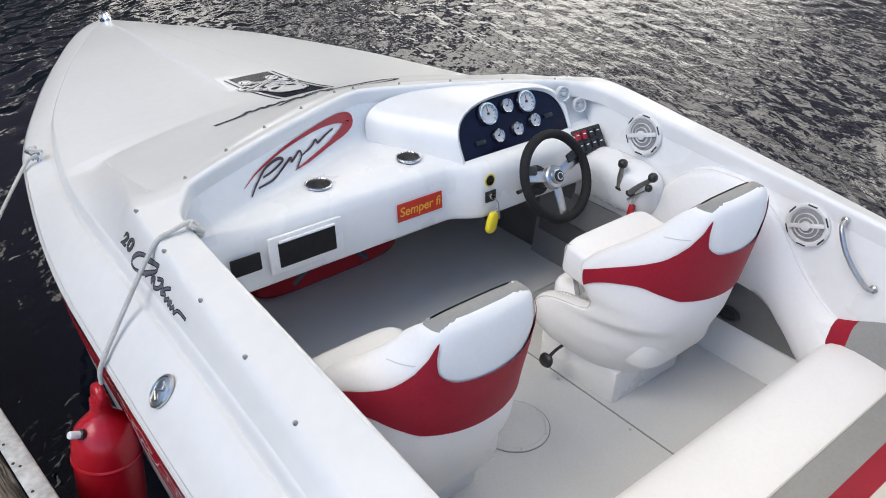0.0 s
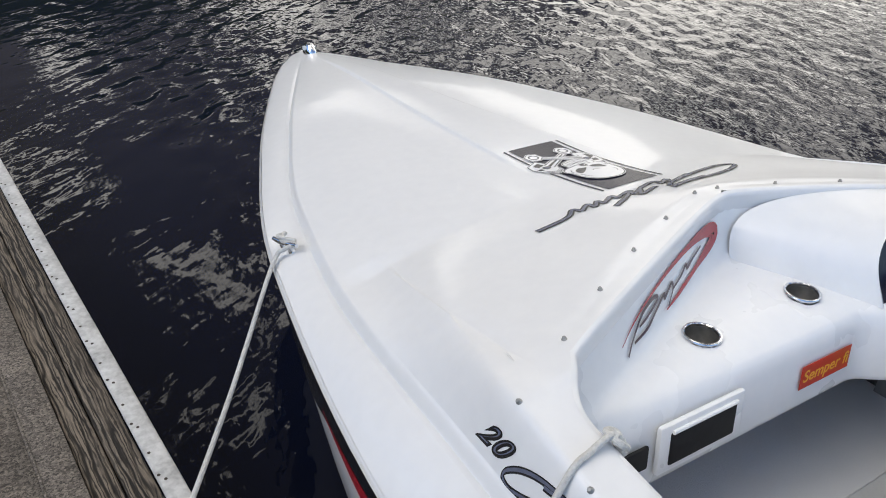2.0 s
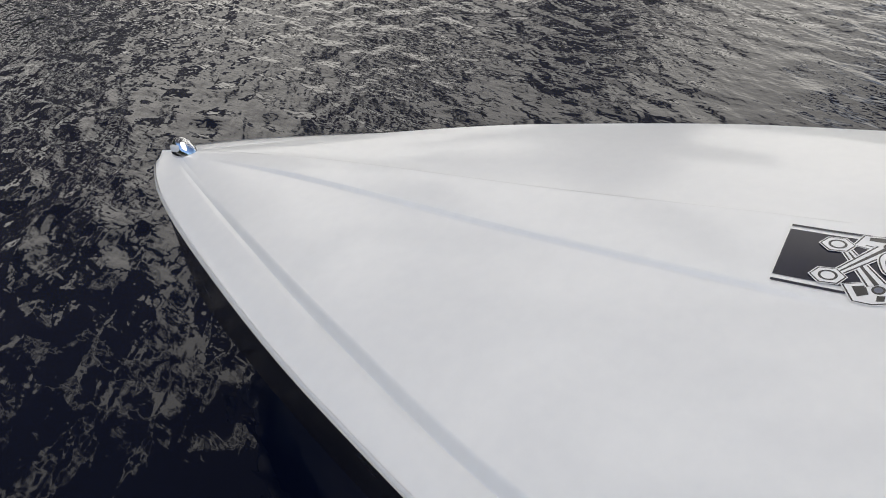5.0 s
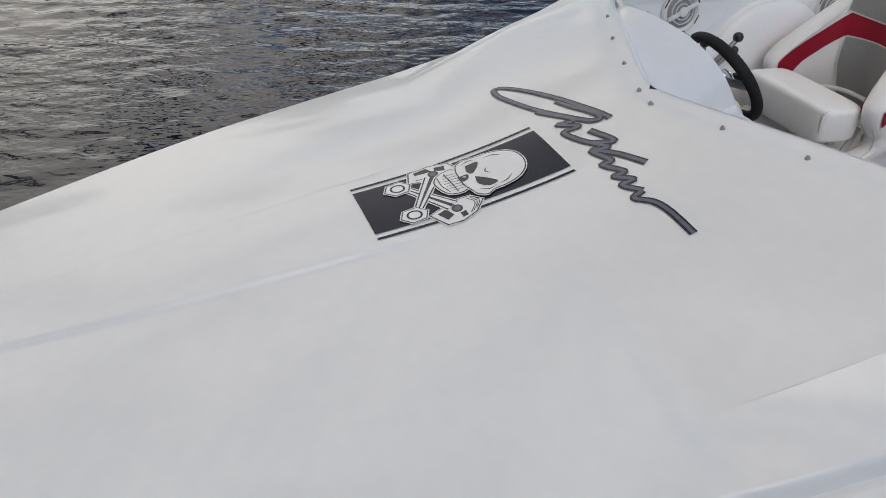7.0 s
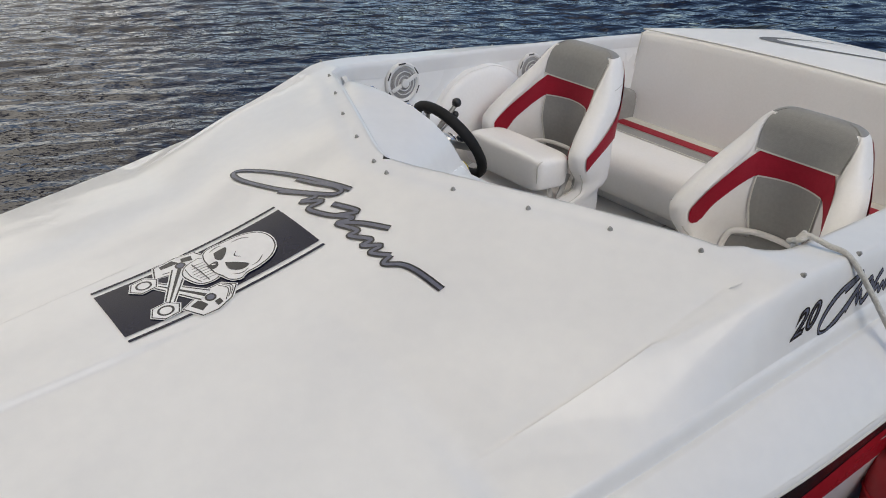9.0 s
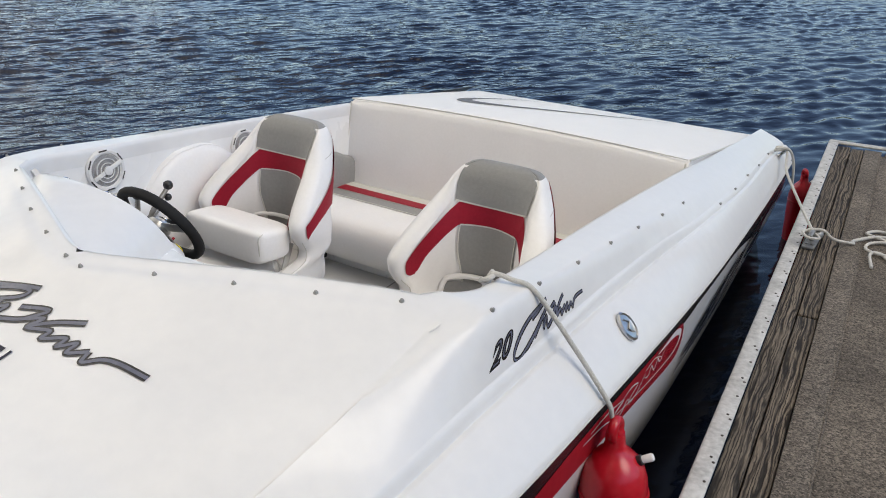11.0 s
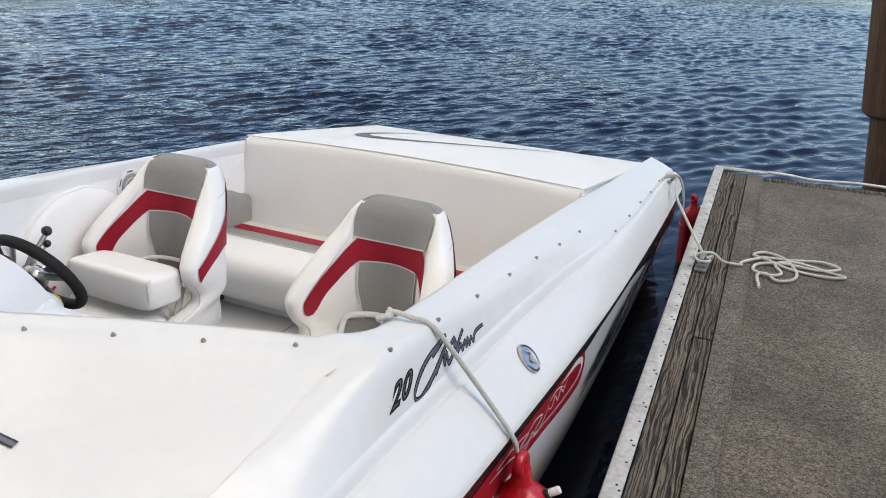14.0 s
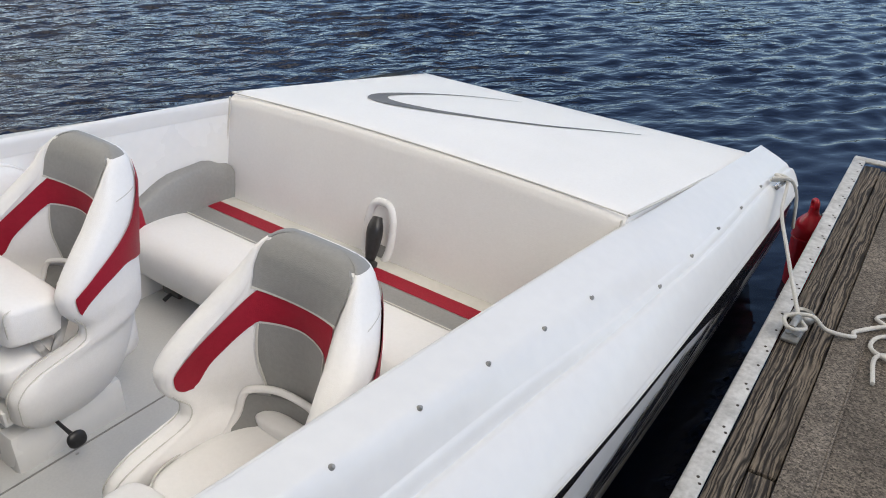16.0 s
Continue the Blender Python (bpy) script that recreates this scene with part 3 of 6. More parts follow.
EDG_X = spline([(-2.78, 0.96), (-2.0, 0.985), (-1.0, 0.998), (0.2, 0.985), (0.33, 0.977), (0.6, 0.940), (0.8, 0.910), (1.10, 0.870)])
EDG_Z = spline([(-2.78, 0.592), (-2.43, 0.636), (-1.45, 0.748), (-1.0, 0.803), (-0.77, 0.836), (-0.55, 0.868), (-0.1, 0.925), (0.33, 0.970), (0.45, 0.949), (0.6, 0.904), (0.8, 0.848), (1.10, 0.772)])
VAL_X = spline([(0.33, 0.880), (0.46, 0.873), (0.70, 0.862), (0.90, 0.837), (1.10, 0.80)])
VAL_Z = spline([(0.33, 0.977), (0.46, 0.959), (0.70, 0.912), (0.90, 0.860), (1.10, 0.806)])
INR_Z = spline([(-2.78, 0.622), (-2.43, 0.664), (-1.84, 0.736), (-1.42, 0.792), (-1.06, 0.834), (-0.73, 0.870), (-0.4, 0.902), (0.06, 0.943), (0.34, 0.977)])
MID_Z = spline([(0.2, 1.005), (0.70, 1.005), (0.76, 1.001), (0.82, 0.982), (0.98, 0.928), (1.2, 0.888), (1.46, 0.858), (2.0, 0.812), (2.6, 0.765), (3.2, 0.70), (3.45, 0.668), (3.55, 0.652)])
INNER = 0.885
FOLD = 1.10


def coam_y(x):
    """The front edge of the cockpit opening, a blunt arrow."""
    return 0.693 - 0.42 * math.sqrt(x * x + 0.0025) + 0.02


def deck_z(x, y):
    """The height of the deck's upper side."""
    across, x = x, abs(x)
    ex, ez, gx, gz, rx, rz = EDG_X(y), EDG_Z(y), GRV_X(y), GRV_Z(y), RAIL_X(y), RAIL_Z(y)
    step = 0.036 * sstep(3.5, 2.3, y) * (1 - 0.5 * sstep(-0.5, -1.1, y))
    tx, tz = max(gx - 0.034, 1e-4), gz + step
    vx, vz = (VAL_X(y), VAL_Z(y)) if y > 0.33 else (INNER, INR_Z(y))
    if y > FOLD:
        vx, vz, ex, ez = tx, tz, tx, tz
    if x <= vx and y > 0.33:
        # the crowned foredeck with its raised middle panel
        # whose crown lies a little to port of the middle
        w = max(vx, 1e-4)
        mid = abs(across + 0.04 * sstep(3.4, 2.0, y) * (1 - (x / w) ** 2))
        panel = max(0.01 + 0.07 * (3.5 - y), 0.01)
        # the fall begins along the whole arrow-shaped edge of the cockpit
        crease = 0.011 * sstep(0.405, 0.50, y) * sstep(1.15, 0.90, y) * math.exp(-(vx - x) / 0.034)
        # the coaming's rolled rim stands a little proud
        lip = 0.006 * (1 - sstep(0.0, 0.050, y - coam_y(x))) * sstep(0.86, 0.70, x)
        along = y + (0.713 - coam_y(x)) * sstep(1.25, 0.45, y)
        return vz - crease + (MID_Z(along) - vz) * (1 - (mid / w) ** (2.0 + 0.6 * sstep(1.15, 0.85, y) + 1.2 * sstep(0.85, 0.55, y))) + lip + 0.011 * sstep(panel + 0.014, panel - 0.003, mid) * sstep(3.35, 2.8, y) * sstep(1.25, 1.55, y)
    if x <= tx:
        # one rounded shoulder from the inner edge or fold over the crest to the groove
        if tx - vx < 0.01 or ex - vx < 0.005 or tx - ex < 0.005:
            return tz
        up, down = (ez - vz) / (ex - vx), (tz - ez) / (tx - ex)
        r = min(0.020 + 0.05 * sstep(0.36, 0.58, y), 0.9 * (ex - vx), 0.9 * (tx - ex))
        if abs(x - ex) < r:
            q = (x - ex + r) / (2 * r)
            return (1 - q) ** 2 * (ez - up * r) + 2 * q * (1 - q) * ez + q * q * (ez + down * r)
        crease = 0.011 * sstep(0.405, 0.50, y) * sstep(1.15, 0.90, y) * math.exp(-(x - vx) / 0.020)
        return ez + (x - ex) * (up if x < ex else down) - crease
    if x <= gx:
        q = (x - tx) / max(gx - tx, 1e-4)
        # rounded at the top, sharp at the foot
        return gz + step * (1 - min(q / 0.58, 1.0) ** 1.7)
    q = min((x - gx) / max(rx - gx, 1e-4), 1)
    return gz + (rz - gz) * (0.55 * q + 0.45 * q * q)


def on_deck(x, y, up=0.0):
    return Vector((x, y, deck_z(x, y) + up))


def deck_frame(x, y, up=0.0, turn=0.0):
    """A pose on the deck with z along its normal and y forward, turned about the normal."""
    h = 0.02
    dx = Vector((2 * h, 0, deck_z(x + h, y) - deck_z(x - h, y)))
    dy = Vector((0, 2 * h, deck_z(x, y + h) - deck_z(x, y - h)))
    n = dx.cross(dy).normalized()
    a = dx.normalized()
    b = n.cross(a)
    m = Matrix((a, b, n)).transposed().to_4x4()
    m.translation = on_deck(x, y) + n * up
    return m @ pose(0, 0, 0, 0, 0, turn)


boat = empty("speedboat", "white fibreglass sport boat with red and black hull graphics, moored", "boat")


def open_x(y):
    """Half-width of the cockpit opening at y."""
    if y >= 0.713 - 0.42 * 0.05:
        return 0.0
    x = min(INNER, (((0.713 - y) / 0.42) ** 2 - 0.0025) ** 0.5)
    return min(x, INNER - 0.10 * sstep(0.20, 0.42, y) ** 1.5) if 0.20 < y < 0.42 else x


def build_lip():
    """The rolled edge of the deck round the cockpit opening."""
    half = [(open_x(y), y) for y in list(np.linspace(-1.50, 0.18, 30)) + list(np.linspace(0.20, 0.688, 48))] + [(0.0, 0.692)]
    line = [(x, y) for x, y in half] + [(-x, y) for x, y in half[-2::-1]]
    bm = bmesh.new()
    rows = []
    for i, (x, y) in enumerate(line):
        a, b = Vector(line[max(i - 1, 0)]), Vector(line[min(i + 1, len(line) - 1)])
        d = (b - a).normalized()
        n = Vector((-d.y, d.x, 0))
        z = deck_z(x, y)
        rows.append([Vector((x, y, z)) + n * u + Vector((0, 0, w)) for u, w in ((-0.002, 0.001), (0.006, -0.001), (0.011, -0.006), (0.013, -0.015), (0.0130, -0.032), (0.0125, -0.060))])
    grid_faces(bm, rows)
    bmesh.ops.recalc_face_normals(bm, faces=bm.faces)
    part("coaming_lip", bm, GEL, boat, "rolled white edge of the cockpit opening", angle=60)


def build_deck():
    bm = bmesh.new()
    stations = list(np.linspace(-2.78, 0.20, 50)) + list(np.linspace(0.22, 0.76, 40)) + list(np.linspace(0.78, 3.3, 90)) + list(np.linspace(3.32, 3.55, 18))
    cols = [1 - (1 - np.linspace(0, 1, 34)) ** 1.5, np.linspace(0, 1, 14), 1 - (1 - np.linspace(0, 1, 12)) ** 1.7, np.array([0, 0.1, 0.2, 0.3, 0.4, 0.48, 0.54, 0.575, 0.585, 0.62, 0.75, 1.0]), np.linspace(0, 1, 22) ** 1.6]
    for s in (1, -1):
        rows = []
        for y in stations:
            x0 = open_x(y)
            gx, rx = GRV_X(y), RAIL_X(y)
            tx = max(gx - 0.034, 0.0)
            vx, ex = (VAL_X(y), EDG_X(y)) if y <= FOLD else (0.85 * tx, 0.922 * tx)
            vx = max(vx, x0 + 0.45 * (ex - x0)) if y < 0.40 else vx
            stops = [x0, vx, ex, tx, gx, max(rx, gx)]
            row = []
            for k in range(5):
                xs = [stops[k] + (stops[k + 1] - stops[k]) * q for q in cols[k][(1 if k else 0):]]
                if k == 0:
                    # closer lines along the raised panel's edge
                    pan, at = max(0.01 + 0.07 * (3.5 - y), 0.01), 0.1
                    for _ in range(4):
                        at = pan - s * 0.04 * sstep(3.4, 2.0, y) * (1 - (at / max(vx, 1e-4)) ** 2)
                    if y > 1.1 and 0.01 < at < vx - 0.04:
                        xs = sorted(xs + list(at + np.linspace(-0.0095, 0.0205, 8)))
                        xs = [min(max(x, stops[0] + 1e-5 * i), stops[1] - 1e-5 * (len(xs) - 1 - i)) for i, x in enumerate(xs)]
                    else:
                        xs = sorted(xs + [0.37 * xs[i] + 0.63 * xs[i + 1] for i in range(8)])
                for x in xs:
                    row.append((s * x, y, deck_z(s * x, y)))
            rows.append(row)
        grid_faces(bm, rows, flip=s < 0)
    bmesh.ops.remove_doubles(bm, verts=bm.verts, dist=1e-5)
    bmesh.ops.recalc_face_normals(bm, faces=bm.faces)
    part("deck", bm, GEL, boat, "glossy white gelcoat deck", angle=60)


def hull_x(y, q):
    """Half-width of the hull's side: q is 0 at the rail and 1 at the chine under water."""
    return RAIL_X(y) * (1 - (0.03 + 0.19 * sstep(0.6, 2.4, y)) * q - 0.13 * q * q) - 0.003


def hull_z(y, q):
    return RAIL_Z(y) - 0.035 - q * (RAIL_Z(y) + 0.12)


def build_hull():
    bm = bmesh.new()
    stations = list(np.linspace(-2.74, 3.3, 60)) + list(np.linspace(3.34, 3.53, 8))
    for s in (1, -1):
        rows = []
        for y in stations:
            row = [(s * max(hull_x(y, q), 0.0), y - 0.35 * q * sstep(2.0, 3.5, y) * 1.3, hull_z(y, q)) for q in np.linspace(-0.03, 1, 16)]
            row.append((0.0, y - 0.55 * sstep(2.0, 3.5, y), -0.42))
            rows.append(row)
        grid_faces(bm, rows, flip=s < 0)
    y = -2.74
    left = [(-hull_x(y, q), y, hull_z(y, q)) for q in np.linspace(0, 1, 16)]
    right = [(hull_x(y, q), y, hull_z(y, q)) for q in np.linspace(1, 0, 16)]
    bm.faces.new([bm.verts.new(p) for p in left + [(0, y, -0.42)] + right])
    bmesh.ops.remove_doubles(bm, verts=bm.verts, dist=1e-5)
    bmesh.ops.recalc_face_normals(bm, faces=bm.faces)
    part("hull", bm, HULLW, boat, "white hull side with dark stripes")
    # rub rail: a narrow moulding along the deck's edge
    for s in (1, -1):
        pts = [(s * (RAIL_X(y) - 0.002), y, RAIL_Z(y) - 0.014) for y in stations]
        prof = [(0.003, 0.016), (0.008, 0.009), (0.008, -0.004), (0.003, -0.010), (-0.014, -0.010)]
        bm = bmesh.new()
        rows = []
        for i, p in enumerate(pts):
            a, b = Vector(pts[max(i - 1, 0)]), Vector(pts[min(i + 1, len(pts) - 1)])
            d = (b - a).normalized()
            n = Vector((d.y, -d.x, 0)).normalized() * s
            rows.append([Vector(p) + n * u + Vector((0, 0, w)) for u, w in prof])
        grid_faces(bm, rows)
        bmesh.ops.recalc_face_normals(bm, faces=bm.faces)
        part("rub_rail", bm, GEL, boat)
        part("rail_insert", tube([(s * (RAIL_X(y) + 0.005), y, RAIL_Z(y) - 0.014) for y in stations], 0.0045, 6, 1), PIPING, boat)


def hull_patch(name, outline, mat, side=-1, up=0.003, label=""):
    """A film on the hull's side from an outline of (y, q low, q high) stations."""
    bm = bmesh.new()
    rows = []
    for y, a, b in outline:
        rows.append([(side * (hull_x(y, q) + up), y, hull_z(y, q)) for q in np.linspace(a - 0.02, b - 0.02, 6)])
    grid_faces(bm, rows)
    bmesh.ops.recalc_face_normals(bm, faces=bm.faces)
    return part(name, bm, mat, boat, label)


def hull_pen(name, pts, widths, mat, side, up, n=6, label=""):
    """A pen stroke on the hull's side through points of (y, q)."""
    bm = bmesh.new()
    rows = []
    for r in brush([(y, q * 0.78) for y, q in pts], widths, n):
        rows.append([(side * (hull_x(y, v / 0.78 - 0.02) + up), y, hull_z(y, v / 0.78 - 0.02)) for y, v in r])
    grid_faces(bm, rows)
    bmesh.ops.recalc_face_normals(bm, faces=bm.faces)
    return part(name, bm, mat, boat, label)


def build_hull_graphics():
    ys = np.linspace(-2.7, 3.3, 90)
    pod_low = spline([(-0.560, 0.170), (-0.552, 0.205), (-0.53, 0.225), (-0.48, 0.232), (-0.35, 0.222), (-0.15, 0.198), (0.10, 0.185), (0.35, 0.180), (0.60, 0.170), (0.78, 0.150), (0.90, 0.135)])
    pod_top = spline([(-0.560, 0.150), (-0.545, 0.090), (-0.52, 0.055), (-0.46, 0.048), (-0.20, 0.046), (0.20, 0.055), (0.45, 0.080), (0.70, 0.112), (0.90, 0.130)])
    for side in (-1, 1):
        hull_patch("hull_stripe", [(y, -0.010, 0.052 + 0.018 * sstep(-0.46, -0.53, y) * sstep(-0.72, -0.56, y) + 0.080 * sstep(0.05, 0.85, y) + 0.40 * sstep(0.75, 1.6, y) + 0.16 * sstep(-1.15, -2.1, y)) for y in ys], INKB, side, label="black stripe under the rail")
        # the red badge: a long pod with a pale crescent inside its round end and pen strokes along it
        hull_patch("hull_badge", [(y, pod_top(y), pod_low(y)) for y in list(np.linspace(-0.560, -0.46, 14)) + list(np.linspace(-0.45, 0.9, 40))], REDF, side, 0.0042, "red hull badge")
        hull_pen("badge_curve", [(-0.30, 0.066), (-0.38, 0.062), (-0.445, 0.062), (-0.500, 0.085), (-0.515, 0.125), (-0.49, 0.160), (-0.42, 0.170), (-0.30, 0.166), (-0.16, 0.150), (0.0, 0.128)],
                 [0.003, 0.014, 0.022, 0.022, 0.016, 0.010, 0.006, 0.005, 0.004, 0.003], WHITEF, side, 0.0056, 8, "white crescent")
        for pts in ([(-0.36, 0.075), (-0.33, 0.115), (-0.30, 0.085), (-0.285, 0.125), (-0.25, 0.085), (-0.235, 0.120), (-0.20, 0.105)],
                    [(-0.34, 0.100), (-0.27, 0.065), (-0.20, 0.075)],
                    [(-0.20, 0.085), (-0.165, 0.130), (-0.12, 0.150), (-0.105, 0.125), (-0.15, 0.095), (-0.10, 0.075), (-0.05, 0.085)],
                    [(-0.11, 0.160), (-0.08, 0.115), (-0.05, 0.150), (-0.01, 0.145), (0.0, 0.110), (-0.05, 0.095), (0.02, 0.075)],
                    [(-0.02, 0.085), (0.06, 0.070), (0.16, 0.075)], [(0.0, 0.140), (0.08, 0.105), (0.20, 0.090)]):
            hull_pen("badge_stroke", pts, [0.002] + [0.0048] * (len(pts) - 2) + [0.002], WHITEF, side, 0.0062, 7)
        # black flame strokes over the white topsides, closing up towards the stern
        rnd = random.Random(5)
        for k in range(64):
            y1 = -0.60 - 1.75 * rnd.random() ** 1.15
            n = 0.16 + 0.42 * rnd.random()
            near = sstep(-1.4, -0.6, y1)
            q1 = 0.33 - 0.03 * rnd.random() + (rnd.random() - 0.5) * (0.30 - 0.16 * near)
            w = 0.008 + 0.015 * rnd.random()
            drop = 0.07 + 0.07 * rnd.random()
            hull_patch("hull_streak", [(y1 - n * a, q1 - drop * a ** 0.7, q1 - drop * a ** 0.7 + w * math.sin(math.pi * (0.02 + 0.96 * a)) ** 0.7) for a in np.linspace(0, 1, 12)], INKB, side, 0.0036 + 0.00002 * k)
        for k in range(12):
            y0, q, n = -1.55 - 1.0 * rnd.random(), 0.07 + 0.28 * rnd.random(), 0.15 + 0.3 * rnd.random()
            hull_patch("hull_streak", [(y0 - n * a, q - 0.02 * a, q - 0.02 * a + 0.055 * math.sin(math.pi * (0.05 + 0.9 * a))) for a in np.linspace(0, 1, 8)], INKB, side, 0.0050 + 0.00002 * k)


build_deck()
build_lip()
build_hull()
build_hull_graphics()


# ---------------------------------------------------------------- boat: cockpit
FLOOR_Z = 0.14


def build_liner():
    # floor
    bm = block((1.72, 2.55, 0.03), pose(0, -0.18, FLOOR_Z - 0.015), 0.004)
    part("cockpit_floor", bm, FLOOR, boat, "pale grey moulded cockpit floor")
    part("footwell_carpet", block((1.66, 0.98, 0.012), pose(0, 0.72, FLOOR_Z + 0.006), 0.004), CARPET, boat, "grey carpet under the dash, lightened against the dash's shade")
    # floor panel joint strips
    part("floor_seam", block((0.006, 1.3, 0.003), pose(0.255, -0.42, FLOOR_Z + 0.001), 0.001), GREYV, boat)
    part("floor_seam", block((0.42, 0.006, 0.003), pose(0.05, 0.27, FLOOR_Z + 0.001), 0.001), GREYV, boat)
    part("footwell_bulkhead", block((1.5, 0.03, 0.5), pose(0, 1.22, 0.4, -12), 0.01), CARPET, boat)
    # side walls below the deck's inner edge, with a rolled lip
    for s in (1, -1):
        bm = bmesh.new()
        rows = []
        for y in np.linspace(-1.50, 0.46, 44):
            zt = deck_z(INNER, min(y, 0.32)) - 0.012
            x0 = INNER + 0.004
            row = []
            for u, w in ((0.004, -0.001), (-0.004, -0.006), (-0.010, -0.02), (-0.0155, -0.05), (-0.021, -0.16), (-0.03, -0.30), (-0.05, -0.42)):
                row.append((s * (x0 + u), y, zt + w))
            row.append((s * (x0 - 0.075), y, FLOOR_Z - 0.01))
            rows.append(row)
        grid_faces(bm, rows)
        bmesh.ops.recalc_face_normals(bm, faces=bm.faces)
        part("side_liner", bm, LINER, boat, "white moulded cockpit side")
        # the starboard side of the footwell is the darker one
        part("footwell_side", block((0.03, 0.95, 0.62), pose(s * 0.84, 0.78, 0.45), 0.005), DARKGREY if s > 0 else CARPET, boat)
    part("aft_bulkhead", block((1.72, 0.03, 0.75), pose(0, -1.52, 0.4), 0.004), LINER, boat)


build_liner()


def dash_row(x):
    """Points of the dash's section at x, from the deck's edge down to the underside."""
    ye = coam_y(x)
    lipz = deck_z(x, ye + 0.004)
    helm = 0.065 * sstep(0.10, 0.24, x)
    y0 = max(ye, 0.330)
    room = y0 - 0.318
    deep = min(room, 0.075)
    out = [(x, y0 + 0.004, lipz - 0.012), (x, y0 - 0.010 * min(1, room / 0.05), lipz - 0.040)]
    for f, z in ((0.50, 0.872), (0.62, 0.852), (0.80, 0.838), (1.0, 0.831)):
        out.append((x, y0 - deep * f, z))
    out.append((x, 0.318 + (y0 - deep - 0.318) * 0.4, 0.827))
    out += [(x, 0.318 - helm * 0.5, 0.818), (x, 0.302 - helm * 0.85, 0.80), (x, 0.292 - helm, 0.77), (x, 0.283 - helm, 0.70), (x, 0.275 - helm, 0.635),
            (x, 0.278 - helm, 0.62), (x, 0.29 - helm, 0.612), (x, 0.42, 0.62), (x, 0.62, 0.66)]
    return out


def wall_at(x, z):
    """A place on the dash's rear wall at that height."""
    r = dash_row(x)
    for p, q in zip(r, r[1:]):
        if q[2] <= z <= p[2]:
            t = (p[2] - z) / max(p[2] - q[2], 1e-6)
            return Vector((x, p[1] + (q[1] - p[1]) * t, z))
    return Vector((x, r[0][1], z))


CUPS = ((-0.338, 0.423), (0.036, 0.423))


def build_dash():
    bm = bmesh.new()
    grid_faces(bm, [dash_row(x) for x in np.linspace(-0.885, 0.885, 78)])
    # round openings for the two cups
    for cx, cy in CUPS:
        for _ in range(5):
            near = [e for e in bm.edges if e.calc_length() > 0.005 and min(v.co.z for v in e.verts) > 0.80
                    and math.hypot((e.verts[0].co.x + e.verts[1].co.x) / 2 - cx, (e.verts[0].co.y + e.verts[1].co.y) / 2 - cy) < 0.046 + e.calc_length() / 2]
            bmesh.ops.subdivide_edges(bm, edges=near, cuts=1, use_grid_fill=True)
        gone = [f for f in bm.faces if all(v.co.z > 0.80 and math.hypot(v.co.x - cx, v.co.y - cy) < 0.0462 for v in f.verts)]
        bmesh.ops.delete(bm, geom=gone, context="FACES")
    bmesh.ops.recalc_face_normals(bm, faces=bm.faces)
    part("dashboard", bm, LINER, boat, "white moulded dashboard", angle=60)
    # the hood over the gauges
    arch, front = [], []
    n = 30
    for k in range(n + 1):
        a = math.pi * (1 - k / n)
        h = math.sin(a) ** 0.55
        x = 0.465 + 0.285 * math.copysign(abs(math.cos(a)) ** 0.8, math.cos(a))
        arch.append(Vector((x, 0.285 + 0.10 * h, 0.815 + 0.185 * h)))
        xf = 0.465 + (x - 0.465) * (1.10 if x > 0.465 else 1.62)
        yf = coam_y(xf)
        front.append(Vector((xf, yf - 0.01 - 0.05 * (1 - h), 0.83 + (deck_z(xf, yf + 0.004) - 0.008 - 0.83) * h)))
    bm = bmesh.new()
    rows = []
    for j in range(11):
        q = j / 10
        row = []
        for a, f in zip(arch, front):
            p = a.lerp(f, q)
            p.z += (0.012 if a.x > 0.465 else -0.004) * math.sin(math.pi * q) * min(1, max(0, (a.z - 0.83) / 0.15))
            row.append(p)
        rows.append(row)
    grid_faces(bm, rows)
    mouth = [p + Vector((0, 0.012, 0)) for p in arch]
    inner = [Vector((0.465 + (p.x - 0.465) * 0.955, p.y + 0.010, 0.83 + (p.z - 0.83) * 0.93)) for p in arch]
    grid_faces(bm, [arch, [p + Vector((0, -0.004, 0)) for p in inner]])
    bmesh.ops.recalc_face_normals(bm, faces=bm.faces)
    part("gauge_hood", bm, GEL, boat, "white domed hood over the gauges", angle=60)
    panel = bmesh.new()
    vs = [panel.verts.new(p) for p in inner]
    panel.faces.new(vs)
    r = bmesh.ops.extrude_face_region(panel, geom=panel.faces[:])
    bmesh.ops.translate(panel, vec=(0, 0.02, -0.01), verts=[v for v in r["geom"] if isinstance(v, bmesh.types.BMVert)])
    bmesh.ops.recalc_face_normals(panel, faces=panel.faces)
    return part("gauge_panel", panel, NAVY, boat, "dark blue gauge panel with round instruments")


build_dash()


